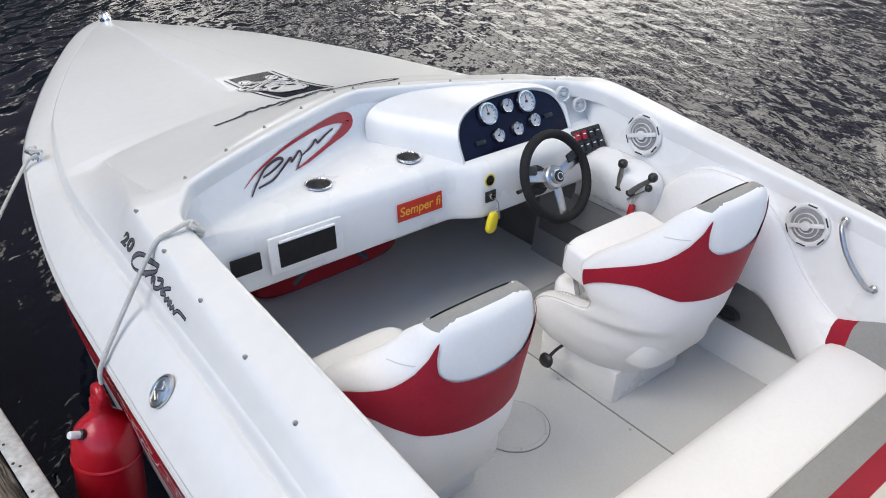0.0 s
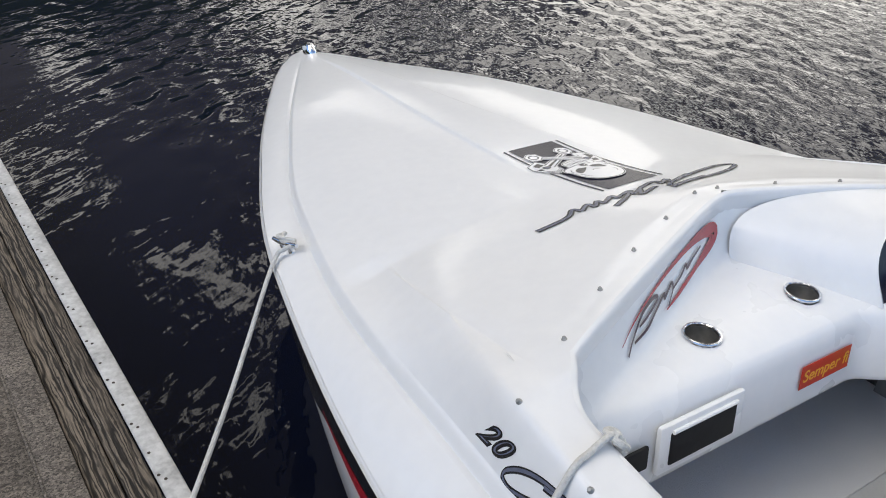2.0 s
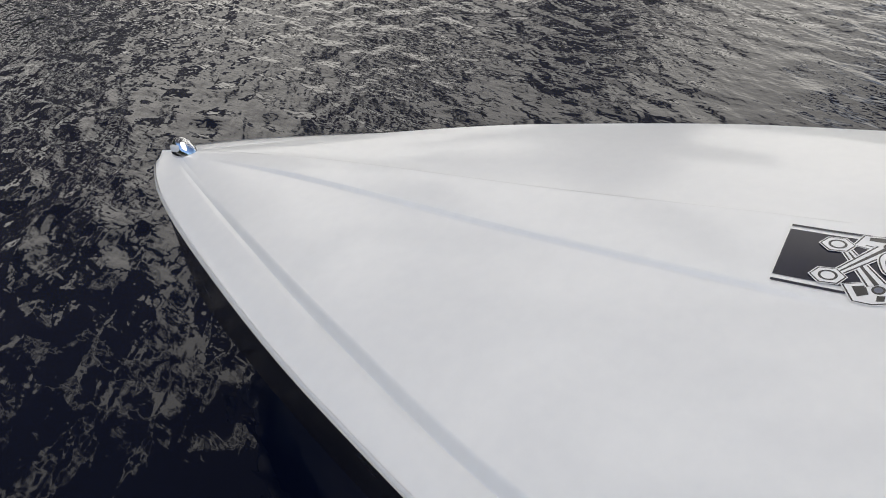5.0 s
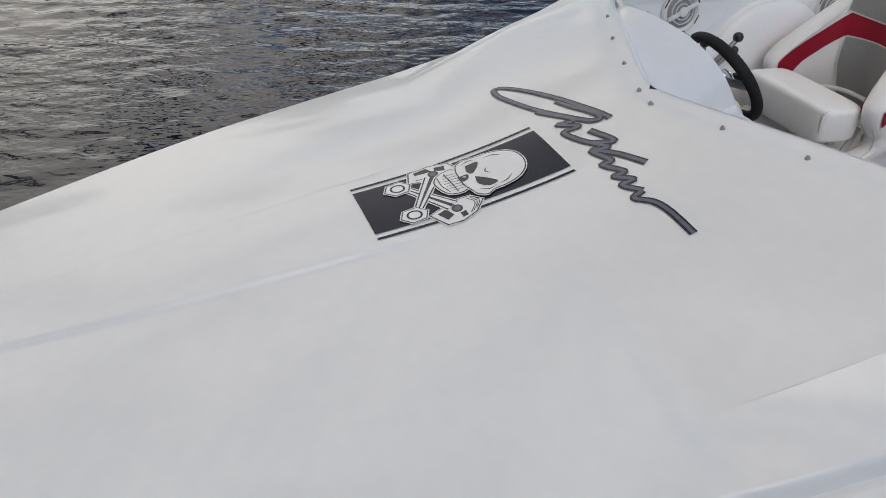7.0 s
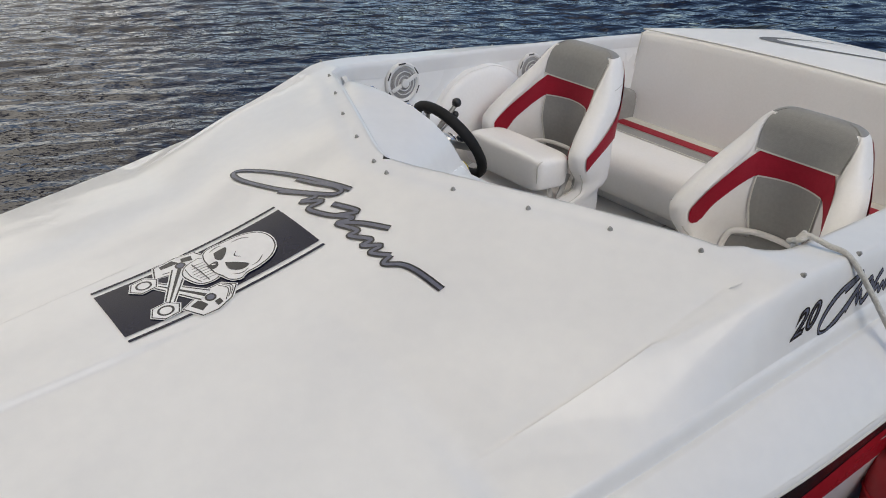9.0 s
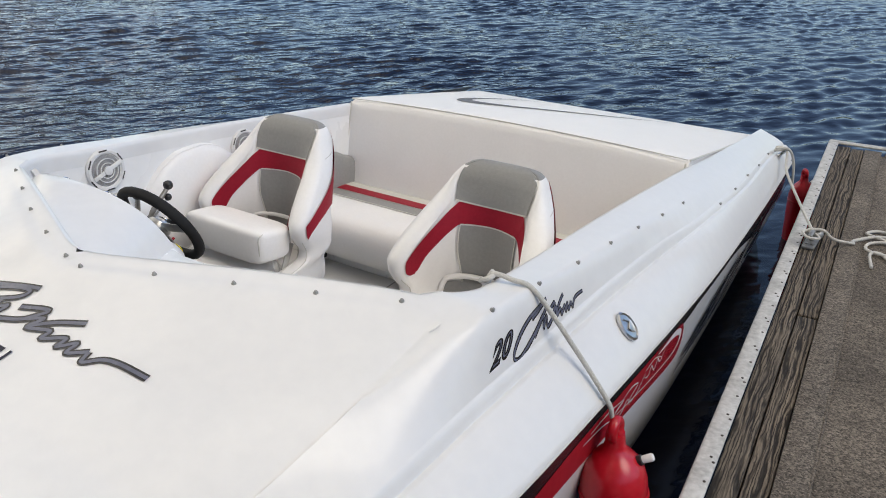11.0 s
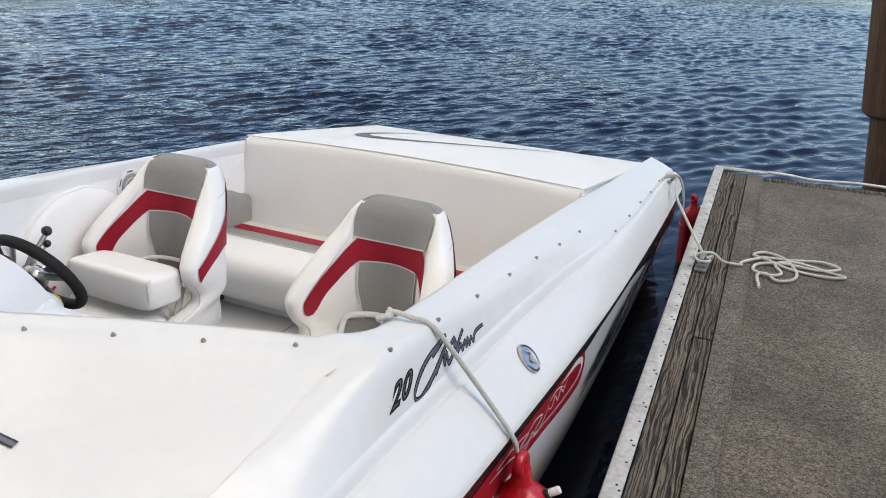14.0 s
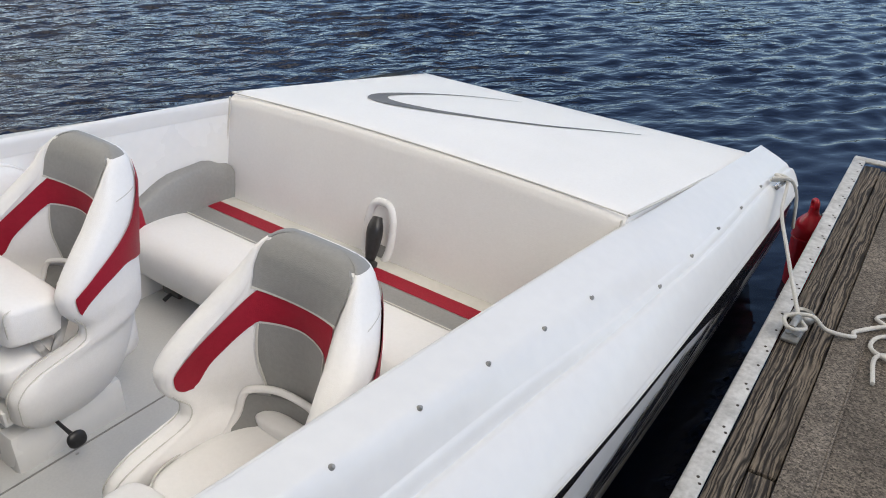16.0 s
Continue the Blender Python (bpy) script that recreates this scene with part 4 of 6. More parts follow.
def build_hatch():
    """The padded engine cover, whose front is the bench's backrest."""
    cover = empty("engine_cover", "white vinyl padded engine cover behind the bench", "engine cover", (0, -1.45, 0.4))
    o = Vector((0, 1.45, -0.4))
    bm = bmesh.new()
    rows = []
    for k in range(25):
        x = -0.88 + 1.76 * k / 24
        e = 1 - abs(x / 0.88) ** 8 * 0.012
        prof = [(-1.335, 0.40), (-1.345, 0.44), (-1.372, 0.55), (-1.405, 0.68), (-1.425, 0.77), (-1.432, 0.795), (-1.445, 0.809), (-1.465, 0.814)]
        swell = 0.022 * (1 - (x / 0.88) ** 2)
        row = [Vector((x, y + 0.25 * swell * math.sin(math.pi * min(max((z - 0.40) / 0.40, 0), 1)), z * e + swell * max((z - 0.40) / 0.414, 0) ** 2)) + o for y, z in prof]
        for q in np.linspace(0.04, 1, 16):
            y = -1.465 - 1.27 * q
            z = 0.814 - 0.22 * q + 0.042 * math.sin(math.pi * min(q * 1.0, 1)) * (1 - (x / 0.9) ** 2) + swell * (1 - q) ** 2
            row.append(Vector((x, y, z)) + o)
        row.append(Vector((x, -2.755, 0.56)) + o)
        row.append(Vector((x, -2.76, 0.45)) + o)
        rows.append(row)
    grid_faces(bm, rows)
    for end in (rows[0], rows[-1]):
        base = [Vector((p.x, p.y, 0.02)) for p in end]
        grid_faces(bm, [end, base])
    bmesh.ops.recalc_face_normals(bm, faces=bm.faces)
    part("pad", bm, VINYL, cover, angle=50)
    seam = [Vector((x, -1.447, 0.8125 + 0.022 * (1 - (x / 0.88) ** 2))) + o for x in np.linspace(-0.875, 0.875, 24)]
    part("piping", tube(seam, 0.0025, 8, 1), PIPING, cover)
    for s in (-1, 1):
        part("piping", tube([Vector((s * 0.882, -1.45 - 0.155 * k, 0.812 - 0.0272 * k)) + o for k in range(9)], 0.0045, 8, 1), PIPING, cover)
        part("piping", tube([Vector((s * 0.872, -1.337 - 0.015 * k, 0.41 + 0.0655 * k)) + o for k in range(7)], 0.004, 8, 1), PIPING, cover)
    return cover


build_hatch()


# ---------------------------------------------------------------- deck fittings and films
def film(name, pts, mat, parent, up=0.0025, label="", surf=None):
    """A thin film draped on the deck: rows of (x, y)."""
    surf = surf or (lambda x, y: on_deck(x, y))
    bm = bmesh.new()
    grid_faces(bm, [[surf(x, y) + Vector((0, 0, 0.0008 + 0.45 * up)) for x, y in r] for r in pts])
    bmesh.ops.recalc_face_normals(bm, faces=bm.faces)
    for f in bm.faces:
        if f.normal.z < 0:
            f.normal_flip()
    return part(name, bm, mat, parent, label)


def build_bow_panel():
    """The dark film on the foredeck with pale plain shapes on it."""
    fp, fs, as_, ap = np.array((-0.168, 1.455)), np.array((0.070, 1.460)), np.array((0.091, 0.984)), np.array((-0.160, 0.982))

    def at(s, r):
        a, b = fp + (ap - fp) * s, fs + (as_ - fs) * s
        return tuple(a + (b - a) * (r + 1) / 2)

    def quad(s0, s1, r0, r1, ns=14, nr=8):
        return [[at(s0 + (s1 - s0) * i / ns, r0 + (r1 - r0) * j / nr) for j in range(nr + 1)] for i in range(ns + 1)]

    def ring(s, r, rad, inner=0.0, n=28, squash=1.0):
        c = np.array(at(s, r))
        rows = []
        for q in (inner, (inner + 1) / 2, 1.0):
            rows.append([tuple(c + rad * q * np.array((math.cos(2 * math.pi * k / n) * squash, math.sin(2 * math.pi * k / n)))) for k in range(n + 1)])
        return rows
    base = film("bow_film", quad(0, 1, -0.80, 0.80), NAVY, boat, 0.002, "glossy navy film panel with white plain shapes")
    for r in (-0.96, 0.96):
        film("film_line", quad(0, 1, r - 0.035, r + 0.035, 14, 2), NAVY, base, 0.002)
    def sheet(name, outline, mat, up, n=5):
        """A filled shape with a smooth outline of (s, r), draped on the deck."""
        pts = catmull([np.array(q, float) for q in outline + outline[:1]], n)[:-1] if n > 1 else outline
        bm = bmesh.new()
        bm.faces.new([bm.verts.new((*at(*q), 0.0)) for q in pts])
        bmesh.ops.triangulate(bm, faces=bm.faces[:])
        bmesh.ops.subdivide_edges(bm, edges=[e for e in bm.edges if e.calc_length() > 0.02], cuts=2)
        bmesh.ops.triangulate(bm, faces=bm.faces[:])
        for v in bm.verts:
            v.co = on_deck(v.co.x, v.co.y, 0.0008 + 0.45 * up)
        bmesh.ops.recalc_face_normals(bm, faces=bm.faces)
        for f in bm.faces:
            if f.normal.z < 0:
                f.normal_flip()
        return part(name, bm, mat, base)

    def swell(outline, grow):
        """The outline pushed out from its middle, by metres."""
        c = np.mean(np.array(outline, float), 0)
        out = []
        for q in outline:
            d = (np.array(q, float) - c) * (0.476, 0.125)
            d = d * (1 + grow / np.linalg.norm(d))
            out.append(tuple(c + d / (0.476, 0.125)))
        return out

    def rimmed(name, outline, up, n=5, rim=0.0065):
        """A white shape with a dark rim and a thin white edge."""
        sheet(name, swell(outline, rim), WHITEF, up, n)
        sheet(name, swell(outline, rim * 0.55), INKB, up + 0.0006, n)
        sheet(name, outline, WHITEF, up + 0.0012, n)

    def line(name, pts, w, up, mat=INKB):
        film(name, brush([at(*q) for q in pts], w, 5), mat, base, up)
    # the two pistons with their pins and rings
    rimmed("film_block", [(0.31, 0.93), (0.42, 0.97), (0.51, 0.85), (0.54, 0.50), (0.48, 0.34), (0.28, 0.56)], 0.0030, 1)
    rimmed("film_block", [(0.28, -0.74), (0.41, -0.50), (0.49, -0.52), (0.54, -0.75), (0.48, -1.03), (0.40, -1.16), (0.33, -1.14)], 0.0030, 1)
    for q in ([(0.33, 0.90), (0.40, 0.93), (0.42, 0.74), (0.33, 0.78)], [(0.44, 0.86), (0.49, 0.80), (0.48, 0.62), (0.43, 0.72)],
              [(0.31, -0.76), (0.36, -0.68), (0.38, -0.92), (0.34, -1.02)], [(0.41, -0.92), (0.44, -0.90), (0.44, -1.05), (0.41, -1.08)]):
        sheet("film_block", q, INKB, 0.0046, 1)
    for s, r in ((0.415, 0.63), (0.41, -0.76)):
        film("film_ring", ring(s, r, 0.0125, 0.0, squash=1.2), INKB, base, 0.0046)
        film("film_ring", ring(s, r, 0.0080, 0.0, squash=1.2), INK, base, 0.0050)
    for k in range(3):
        line("film_line", [(0.475 + 0.018 * k, -0.54 - 0.03 * k), (0.500 + 0.012 * k, -0.76), (0.455 + 0.018 * k, -1.03 + 0.04 * k)], [0.0022] * 3, 0.0048)
        line("film_line", [(0.32 + 0.05 * k, 0.60 - 0.05 * k), (0.36 + 0.05 * k, 0.56 - 0.05 * k)], [0.003] * 2, 0.0048)
    # crossed rods with six-sided big ends
    for a, b, up in (((0.25, 0.36), (0.40, -0.64), 0.0052), ((0.24, -0.46), (0.40, 0.52), 0.0062)):
        line("film_bar", [a, b], [0.026, 0.044], up, WHITEF)
        line("film_bar", [a, b], [0.021, 0.038], up + 0.0004)
        line("film_bar", [a, b], [0.014, 0.030], up + 0.0008, WHITEF)
        line("film_line", [a, b], [0.003, 0.010], up + 0.0012)
    for s, r in ((0.212, 0.47), (0.212, -0.58)):
        hexa = [(s + 0.066 * math.cos(radians(60 * k + 8)), r + 0.235 * math.sin(radians(60 * k + 8))) for k in range(6)]
        rimmed("film_nut", hexa, 0.0070, 1, 0.006)
        film("film_ring", ring(s, r, 0.0185, 0.72), INKB, base, 0.0086)
    # the rounded head, its jaw and hollows
    jaw = [(0.50, 0.55), (0.55, 0.23), (0.54, -0.07), (0.50, -0.32), (0.43, -0.28), (0.40, -0.05), (0.39, 0.25), (0.43, 0.48)]
    rimmed("film_jaw", jaw, 0.0074, 4, 0.006)
    head = [(0.58, 0.68), (0.65, 0.65), (0.74, 0.60), (0.815, 0.40), (0.84, 0.07), (0.82, -0.27), (0.76, -0.50), (0.68, -0.59), (0.62, -0.60), (0.58, -0.68), (0.54, -0.57), (0.525, -0.36), (0.51, -0.12), (0.515, 0.20), (0.52, 0.40), (0.54, 0.60)]
    rimmed("film_head", head, 0.0092, 4, 0.006)
    for q in ([(0.575, 0.46), (0.64, 0.47), (0.625, 0.30), (0.58, 0.12), (0.56, 0.25)], [(0.58, 0.0), (0.62, -0.16), (0.66, -0.41), (0.61, -0.46), (0.57, -0.27)], [(0.50, 0.16), (0.555, 0.16), (0.545, 0.0), (0.51, -0.03)]):
        sheet("film_hollow", q, INKB, 0.0110, 4)
    line("film_line", [(0.525, 0.12), (0.54, 0.08)], [0.003, 0.004], 0.0116, WHITEF)
    for q in ([(0.68, 0.52), (0.73, 0.50), (0.765, 0.38)], [(0.74, -0.36), (0.70, -0.48), (0.66, -0.50)], [(0.56, 0.54), (0.60, 0.60), (0.63, 0.58)], [(0.56, -0.46), (0.60, -0.56), (0.64, -0.52)], [(0.66, 0.16), (0.64, 0.05), (0.66, -0.08)]):
        line("film_line", q, [0.0010, 0.0032, 0.0008], 0.0110)
    for k in range(7):
        r = 0.38 - 0.095 * k
        line("film_line", [(0.425 + 0.006 * abs(k - 3), r), (0.465, r - 0.01), (0.505, r - 0.03)], [0.0020] * 3, 0.0092)
    line("film_line", [(0.455, 0.46), (0.462, 0.06), (0.465, -0.28)], [0.0028] * 3, 0.0094)
    line("film_line", [(0.415, 0.40), (0.412, 0.08), (0.430, -0.22)], [0.0022] * 3, 0.0094)


def script_stroke(place, name, parent, length, thick):
    """A pen flourish of plain loops and waves, dark with a grey middle. place maps (along 0..1, across) to the deck."""
    strokes = [
        [(0.51, -0.10), (0.40, -0.086), (0.26, -0.071), (0.13, -0.046), (0.04, -0.014), (0.03, 0.012), (0.10, 0.024), (0.25, 0.004), (0.38, -0.027), (0.47, -0.056), (0.49, -0.083), (0.45, -0.085), (0.37, -0.071), (0.29, -0.062)],
        [(0.29, 0.005), (0.43, -0.036), (0.41, 0.005), (0.47, -0.027), (0.46, 0.014), (0.53, 0.003), (0.61, -0.03), (0.59, 0.008), (0.66, -0.006), (0.66, 0.02), (0.72, -0.005), (0.72, 0.024), (0.76, -0.005), (0.76, 0.028), (0.81, 0.002)],
        [(0.81, 0.002), (0.82, 0.033), (0.86, 0.006), (0.91, -0.003), (1.0, -0.001)],
        [(0.51, -0.035), (0.60, -0.054), (0.56, -0.01)], [(0.73, -0.062), (0.65, -0.031), (0.59, 0.004)]]
    def surf(u, v):
        return on_deck(*place(u / length, v))
    for pts in strokes:
        at = [(a * length, b * length) for a, b in pts]
        film(name, brush(at, [thick] * len(at), 8), INKB, parent, 0.0030, surf=surf)
        film(name, brush(at, [thick * 0.48] * len(at), 8), INK, parent, 0.0042, surf=surf)


def snap(x, y):
    ob = part("snap", lathe([(0.0078, -0.002), (0.0078, 0.002), (0.006, 0.004), (0.0040, 0.0065), (0.0055, 0.0075), (0.004, 0.0095), (0, 0.010)], 12), GALV, boat)
    ob.matrix_local = deck_frame(x, y) @ Matrix.Scale(0.78, 4)
    return ob


def build_deck_fittings():
    build_bow_panel()
    a, b = np.array((0.40, 0.955)), np.array((-0.475, 0.885))
    d = (b - a) / np.linalg.norm(b - a)
    nrm = np.array((d[1], -d[0]))
    script_stroke(lambda s, h: tuple(a + (b - a) * s + nrm * h), "deck_script", boat, 0.878, 0.0190)
    # side script and the figure 20 on both side decks
    for s in (-1, 1):
        def side(al, h, s=s):
            # the letters stand up towards the cockpit
            y = 0.302 - 0.376 * al if s < 0 else -0.074 + 0.376 * al
            return (s * (1.008 + 0.007 * al + h * 0.42), y)
        script_stroke(side, "side_script", boat, 0.376, 0.0088)
        for mat, up, grow in ((INKB, 0.003, 0.0030), (INK, 0.0042, -0.0012)):
            curve = bpy.data.curves.new("figure", "FONT")
            curve.body = "20"
            curve.size = 0.060
            curve.shear = 0.75
            curve.offset = 1.1 * grow
            curve.space_character = 1.12
            tmp = new("figure_tmp", curve)
            bpy.context.view_layer.update()
            bm = bmesh.new()
            bm.from_mesh(tmp.evaluated_get(bpy.context.evaluated_depsgraph_get()).to_mesh())
            bmesh.ops.subdivide_edges(bm, edges=[e for e in bm.edges if e.calc_length() > 0.02], cuts=2)
            for v in bm.verts:
                x, y = v.co.x, v.co.y
                v.co = on_deck(-(1.000 + 0.06 * x - y * 0.265), 0.389 - 1.25 * x, up) if s < 0 else on_deck(1.000 - y * 0.27, -0.200 + 1.25 * x, up)
            part("figure", bm, mat, boat, "outlined figure 20" if grow > 0 else "")
            bpy.data.objects.remove(tmp)
        # chrome oval badge
        m = deck_frame(s * 1.120, -0.150, 0.002, 0)
        badge = part("oval_badge", lathe([(0.062, 0), (0.062, 0.006), (0.055, 0.010), (0.050, 0.006), (0.02, 0.008), (0, 0.009)], 32, m=Matrix.Diagonal((0.70, 0.54, 1, 1))), STEEL, boat, "chrome oval badge")
        badge.matrix_local = m
        part("badge_relief", tube([(0.022, 0.005, 0.009), (0.008, -0.010, 0.011), (-0.006, 0.010, 0.011), (-0.022, -0.006, 0.009)], 0.0028, 8), STEEL, badge)
    left = [(-0.962, 0.323), (-0.975, 0.113), (-0.982, -0.105), (-0.986, -0.329), (-0.991, -0.548), (-0.996, -0.768), (-0.998, -0.998),
            (-1.062, -1.293), (-1.056, -1.548), (-1.042, -1.821), (-1.032, -2.088), (-1.014, -2.376)]
    front = [(-0.780, 0.418), (-0.605, 0.510), (-0.428, 0.592), (-0.245, 0.668), (-0.064, 0.738)]
    for x, y in left + front:
        snap(x, y)
    for x, y in [(-x, y) for x, y in left] + [(0.757, 0.411), (0.560, 0.506), (0.370, 0.596), (0.180, 0.669), (0.010, 0.726)]:
        snap(x, y)
    # bow light: chrome two-colour lamp
    lamp = part("bow_light", lathe([(0.045, -0.01), (0.045, 0.006), (0.040, 0.016), (0.030, 0.038), (0.016, 0.050), (0, 0.053)], 24, m=Matrix.Diagonal((0.75, 1.25, 1, 1))), CHROME, boat, "chrome bow light")
    lamp.matrix_local = deck_frame(0.0, 3.43)
    for s in (-1, 1):
        lens = part("lens", pillow((0.02, 0.045, 0.026), pose(0.022 * s, 0.008, 0.022)), DIAL, lamp)
    # bow and stern cleats
    for x, y, turn in ((-0.955, 1.43, 18), (-1.045, -2.50, -4)):
        c = part("deck_cleat", tube([(0, -0.055, 0.030), (0, -0.02, 0.026), (0, 0.02, 0.026), (0, 0.055, 0.030)], [0.006, 0.009, 0.009, 0.006], 10), CHROME, boat, "chrome mooring cleat")
        c.matrix_local = deck_frame(x, y, 0.0, turn)
        for q in (-0.018, 0.018):
            part("foot", lathe([(0.012, 0), (0.009, 0.008), (0.008, 0.026)], 10, m=pose(0, q, 0)), CHROME, c)


build_deck_fittings()

# ---------------------------------------------------------------- dash fittings
def facing(at, aim, turn=0.0):
    """A pose at a place whose z axis points along aim."""
    m = Vector(aim).normalized().to_track_quat("Z", "Y").to_matrix().to_4x4()
    return Matrix.Translation(at) @ m @ pose(0, 0, 0, 0, 0, turn)


PANEL_N = Vector((0, -0.88, 0.47)).normalized()


def on_panel(x, z):
    return Vector((x, 0.292 + 0.10 * (z - 0.815) / 0.185, z)) + PANEL_N * 0.004


def gauge(x, z, r, parent):
    m = facing(on_panel(x, z), PANEL_N)
    g = part("gauge", lathe([(r, -0.004), (r, 0.007), (r * 0.95, 0.012), (r * 0.84, 0.011), (r * 0.82, 0.004), (0, 0.004)], 32), CHROME, boat, "chrome-rimmed round gauge")
    g.matrix_local = m
    part("dial", lathe([(r * 0.82, 0.0045), (r * 0.5, 0.005), (0, 0.005)], 28), DIAL, g)
    part("needle", block((r * 0.05, r * 0.66, 0.002), pose(0, r * 0.25, 0.0075) if r > 0.03 else pose(r * 0.18, r * 0.18, 0.0075, 0, 0, -45), 0.0004, 1), REDF, g)
    part("hub", lathe([(r * 0.12, 0.005), (r * 0.11, 0.010), (0, 0.0105)], 12), BLACK, g)
    ticks = bmesh.new()
    for k in range(11 if r > 0.03 else 7):
        a = radians(-130 + 260 * k / (10 if r > 0.03 else 6))
        block((r * 0.035, r * 0.15, 0.0012), pose(math.sin(a) * r * 0.70, math.cos(a) * r * 0.70, 0.0058, 0, 0, -math.degrees(a)), 0, 1, ticks)
    part("tick_ring", ticks, INKB, g)


def build_dash_fittings():
    for x, z, r in ((0.350, 0.944, 0.043), (0.548, 0.950, 0.043), (0.449, 0.953, 0.027), (0.372, 0.868, 0.026), (0.470, 0.872, 0.026), (0.565, 0.882, 0.026)):
        gauge(x, z, r, boat)
    for x, z in ((0.285, 0.862), (0.645, 0.885)):
        ob = part("rocker_switch", block((0.045, 0.016, 0.008), None, 0.003), BLACK, boat)
        ob.matrix_local = facing(on_panel(x, z), PANEL_N)
    # switch panel beside the wheel
    n = Vector((-0.25, -0.78, 0.60)).normalized()
    m = facing((0.785, 0.225, 0.785), n, 8)
    plate = part("switch_plate", block((0.135, 0.10, 0.008), None, 0.004), BLACK, boat, "black switch plate with rocker switches")
    plate.matrix_local = m
    for k in range(4):
        for j in (0, 1):
            mat = REDF if (k < 2 and j == 1) else BLACK
            part("rocker", block((0.022, 0.034, 0.010), pose(-0.048 + 0.031 * k, -0.022 + 0.044 * j, 0.007, 8), 0.003), mat, plate)
            part("rocker_mark", block((0.012, 0.004, 0.001), pose(-0.048 + 0.031 * k, -0.018 + 0.044 * j, 0.0135, 8), 0, 1), WHITEF, plate)
    # two chrome vents on the dash's end
    for p in ((0.745, 0.350, 0.945), (0.815, 0.318, 0.893)):
        v = part("round_vent", lathe([(0.031, -0.01), (0.031, 0.006), (0.026, 0.009), (0.023, 0.004), (0.010, 0.003), (0.009, 0.008), (0, 0.009)], 24), DIAL, boat, "round silver-grey vent")
        v.matrix_local = facing(p, (-0.25, -0.95, 0.25))
        for k in range(3):
            part("slat", block((0.040 - 0.006 * abs(k - 1), 0.004, 0.003), pose(0, -0.012 + 0.012 * k, 0.006), 0.001, 1), STEEL, v)
    # cup holders let into the shelf
    for x, y in CUPS:
        c = part("cup_holder", lathe([(0.043, -0.080), (0.045, -0.004), (0.0505, -0.001), (0.0515, 0.0015), (0.0500, 0.0040), (0.0460, 0.0045), (0.0435, 0.0025), (0.0425, -0.003)], 32, caps=False), CHROME, boat, "stainless steel cup holder")
        c.matrix_local = Matrix.Translation((x, y, 0.832)) @ Matrix.Diagonal((0.92, 0.92, 1, 1))
        part("cup_well", lathe([(0.0427, -0.003), (0.0412, -0.044), (0.038, -0.048), (0, -0.049)], 32, caps=False), WELL, c, "dark steel well")
    # orange sticker with its motto
    m = facing((-0.020, 0.279, 0.712), (0, -1, 0.10))
    st = part("sticker", block((0.196, 0.066, 0.0016), None, 0.0005, 1), ORANGE, boat, "orange sticker with yellow lettering")
    st.matrix_local = m
    curve = bpy.data.curves.new("motto", "FONT")
    curve.offset = 0.0004
    curve.shear = 0.12
    curve.body, curve.size, curve.align_x, curve.align_y, curve.extrude = "Semper fi", 0.047, "CENTER", "CENTER", 0.0004
    tmp = new("motto_tmp", curve)
    bpy.context.view_layer.update()
    bm = bmesh.new()
    bm.from_mesh(tmp.evaluated_get(bpy.context.evaluated_depsgraph_get()).to_mesh())
    bpy.data.objects.remove(tmp)
    word = part("lettering", bm, LETTERS, st)
    word.location = (0, 0, 0.0016)
    # glove pocket and a small vent on the face
    pocket = part("glove_pocket", block((0.265, 0.125, 0.016), None, 0.007), LINER, boat, "white framed pocket with a black insert")
    pocket.matrix_local = facing((-0.480, 0.272, 0.720), (0, -1, 0.10))
    part("pocket_insert", block((0.205, 0.085, 0.008), pose(0, 0, 0.0085), 0.004), RUBBER, pocket)
    part("pocket_lip", tube([(-0.10, 0.045, 0.012), (0.10, 0.045, 0.012)], 0.005, 8, 1), LINER, pocket)
    vent = part("side_vent", block((0.100, 0.058, 0.010), None, 0.004), RUBBER, boat, "small dark louvred vent")
    vent.matrix_local = facing((-0.690, 0.272, 0.722), (0, -1, 0.10))
    # key switch, round yellow sticker, key float
    key = part("key_switch", block((0.050, 0.042, 0.006), None, 0.002), BLACK, boat, "black ignition switch plate")
    key.matrix_local = facing((0.253, 0.2125, 0.698), (0, -1, 0.10))
    part("barrel", lathe([(0.013, 0), (0.012, 0.012), (0, 0.012)], 16), CHROME, key)
    dot = part("round_sticker", lathe([(0.024, 0), (0.024, 0.0014), (0, 0.0014)], 24), YELLOW, boat, "yellow round sticker with dark print")
    dot.matrix_local = facing((0.253, 0.221, 0.758), (0, -1, 0.10))
    part("sticker_print", lathe([(0.019, 0.0015), (0.019, 0.002), (0.015, 0.002), (0.015, 0.0015)], 24), INKB, dot)
    part("sticker_bar", block((0.026, 0.010, 0.0006), pose(0, 0, 0.0018), 0, 1), INKB, dot)


build_dash_fittings()

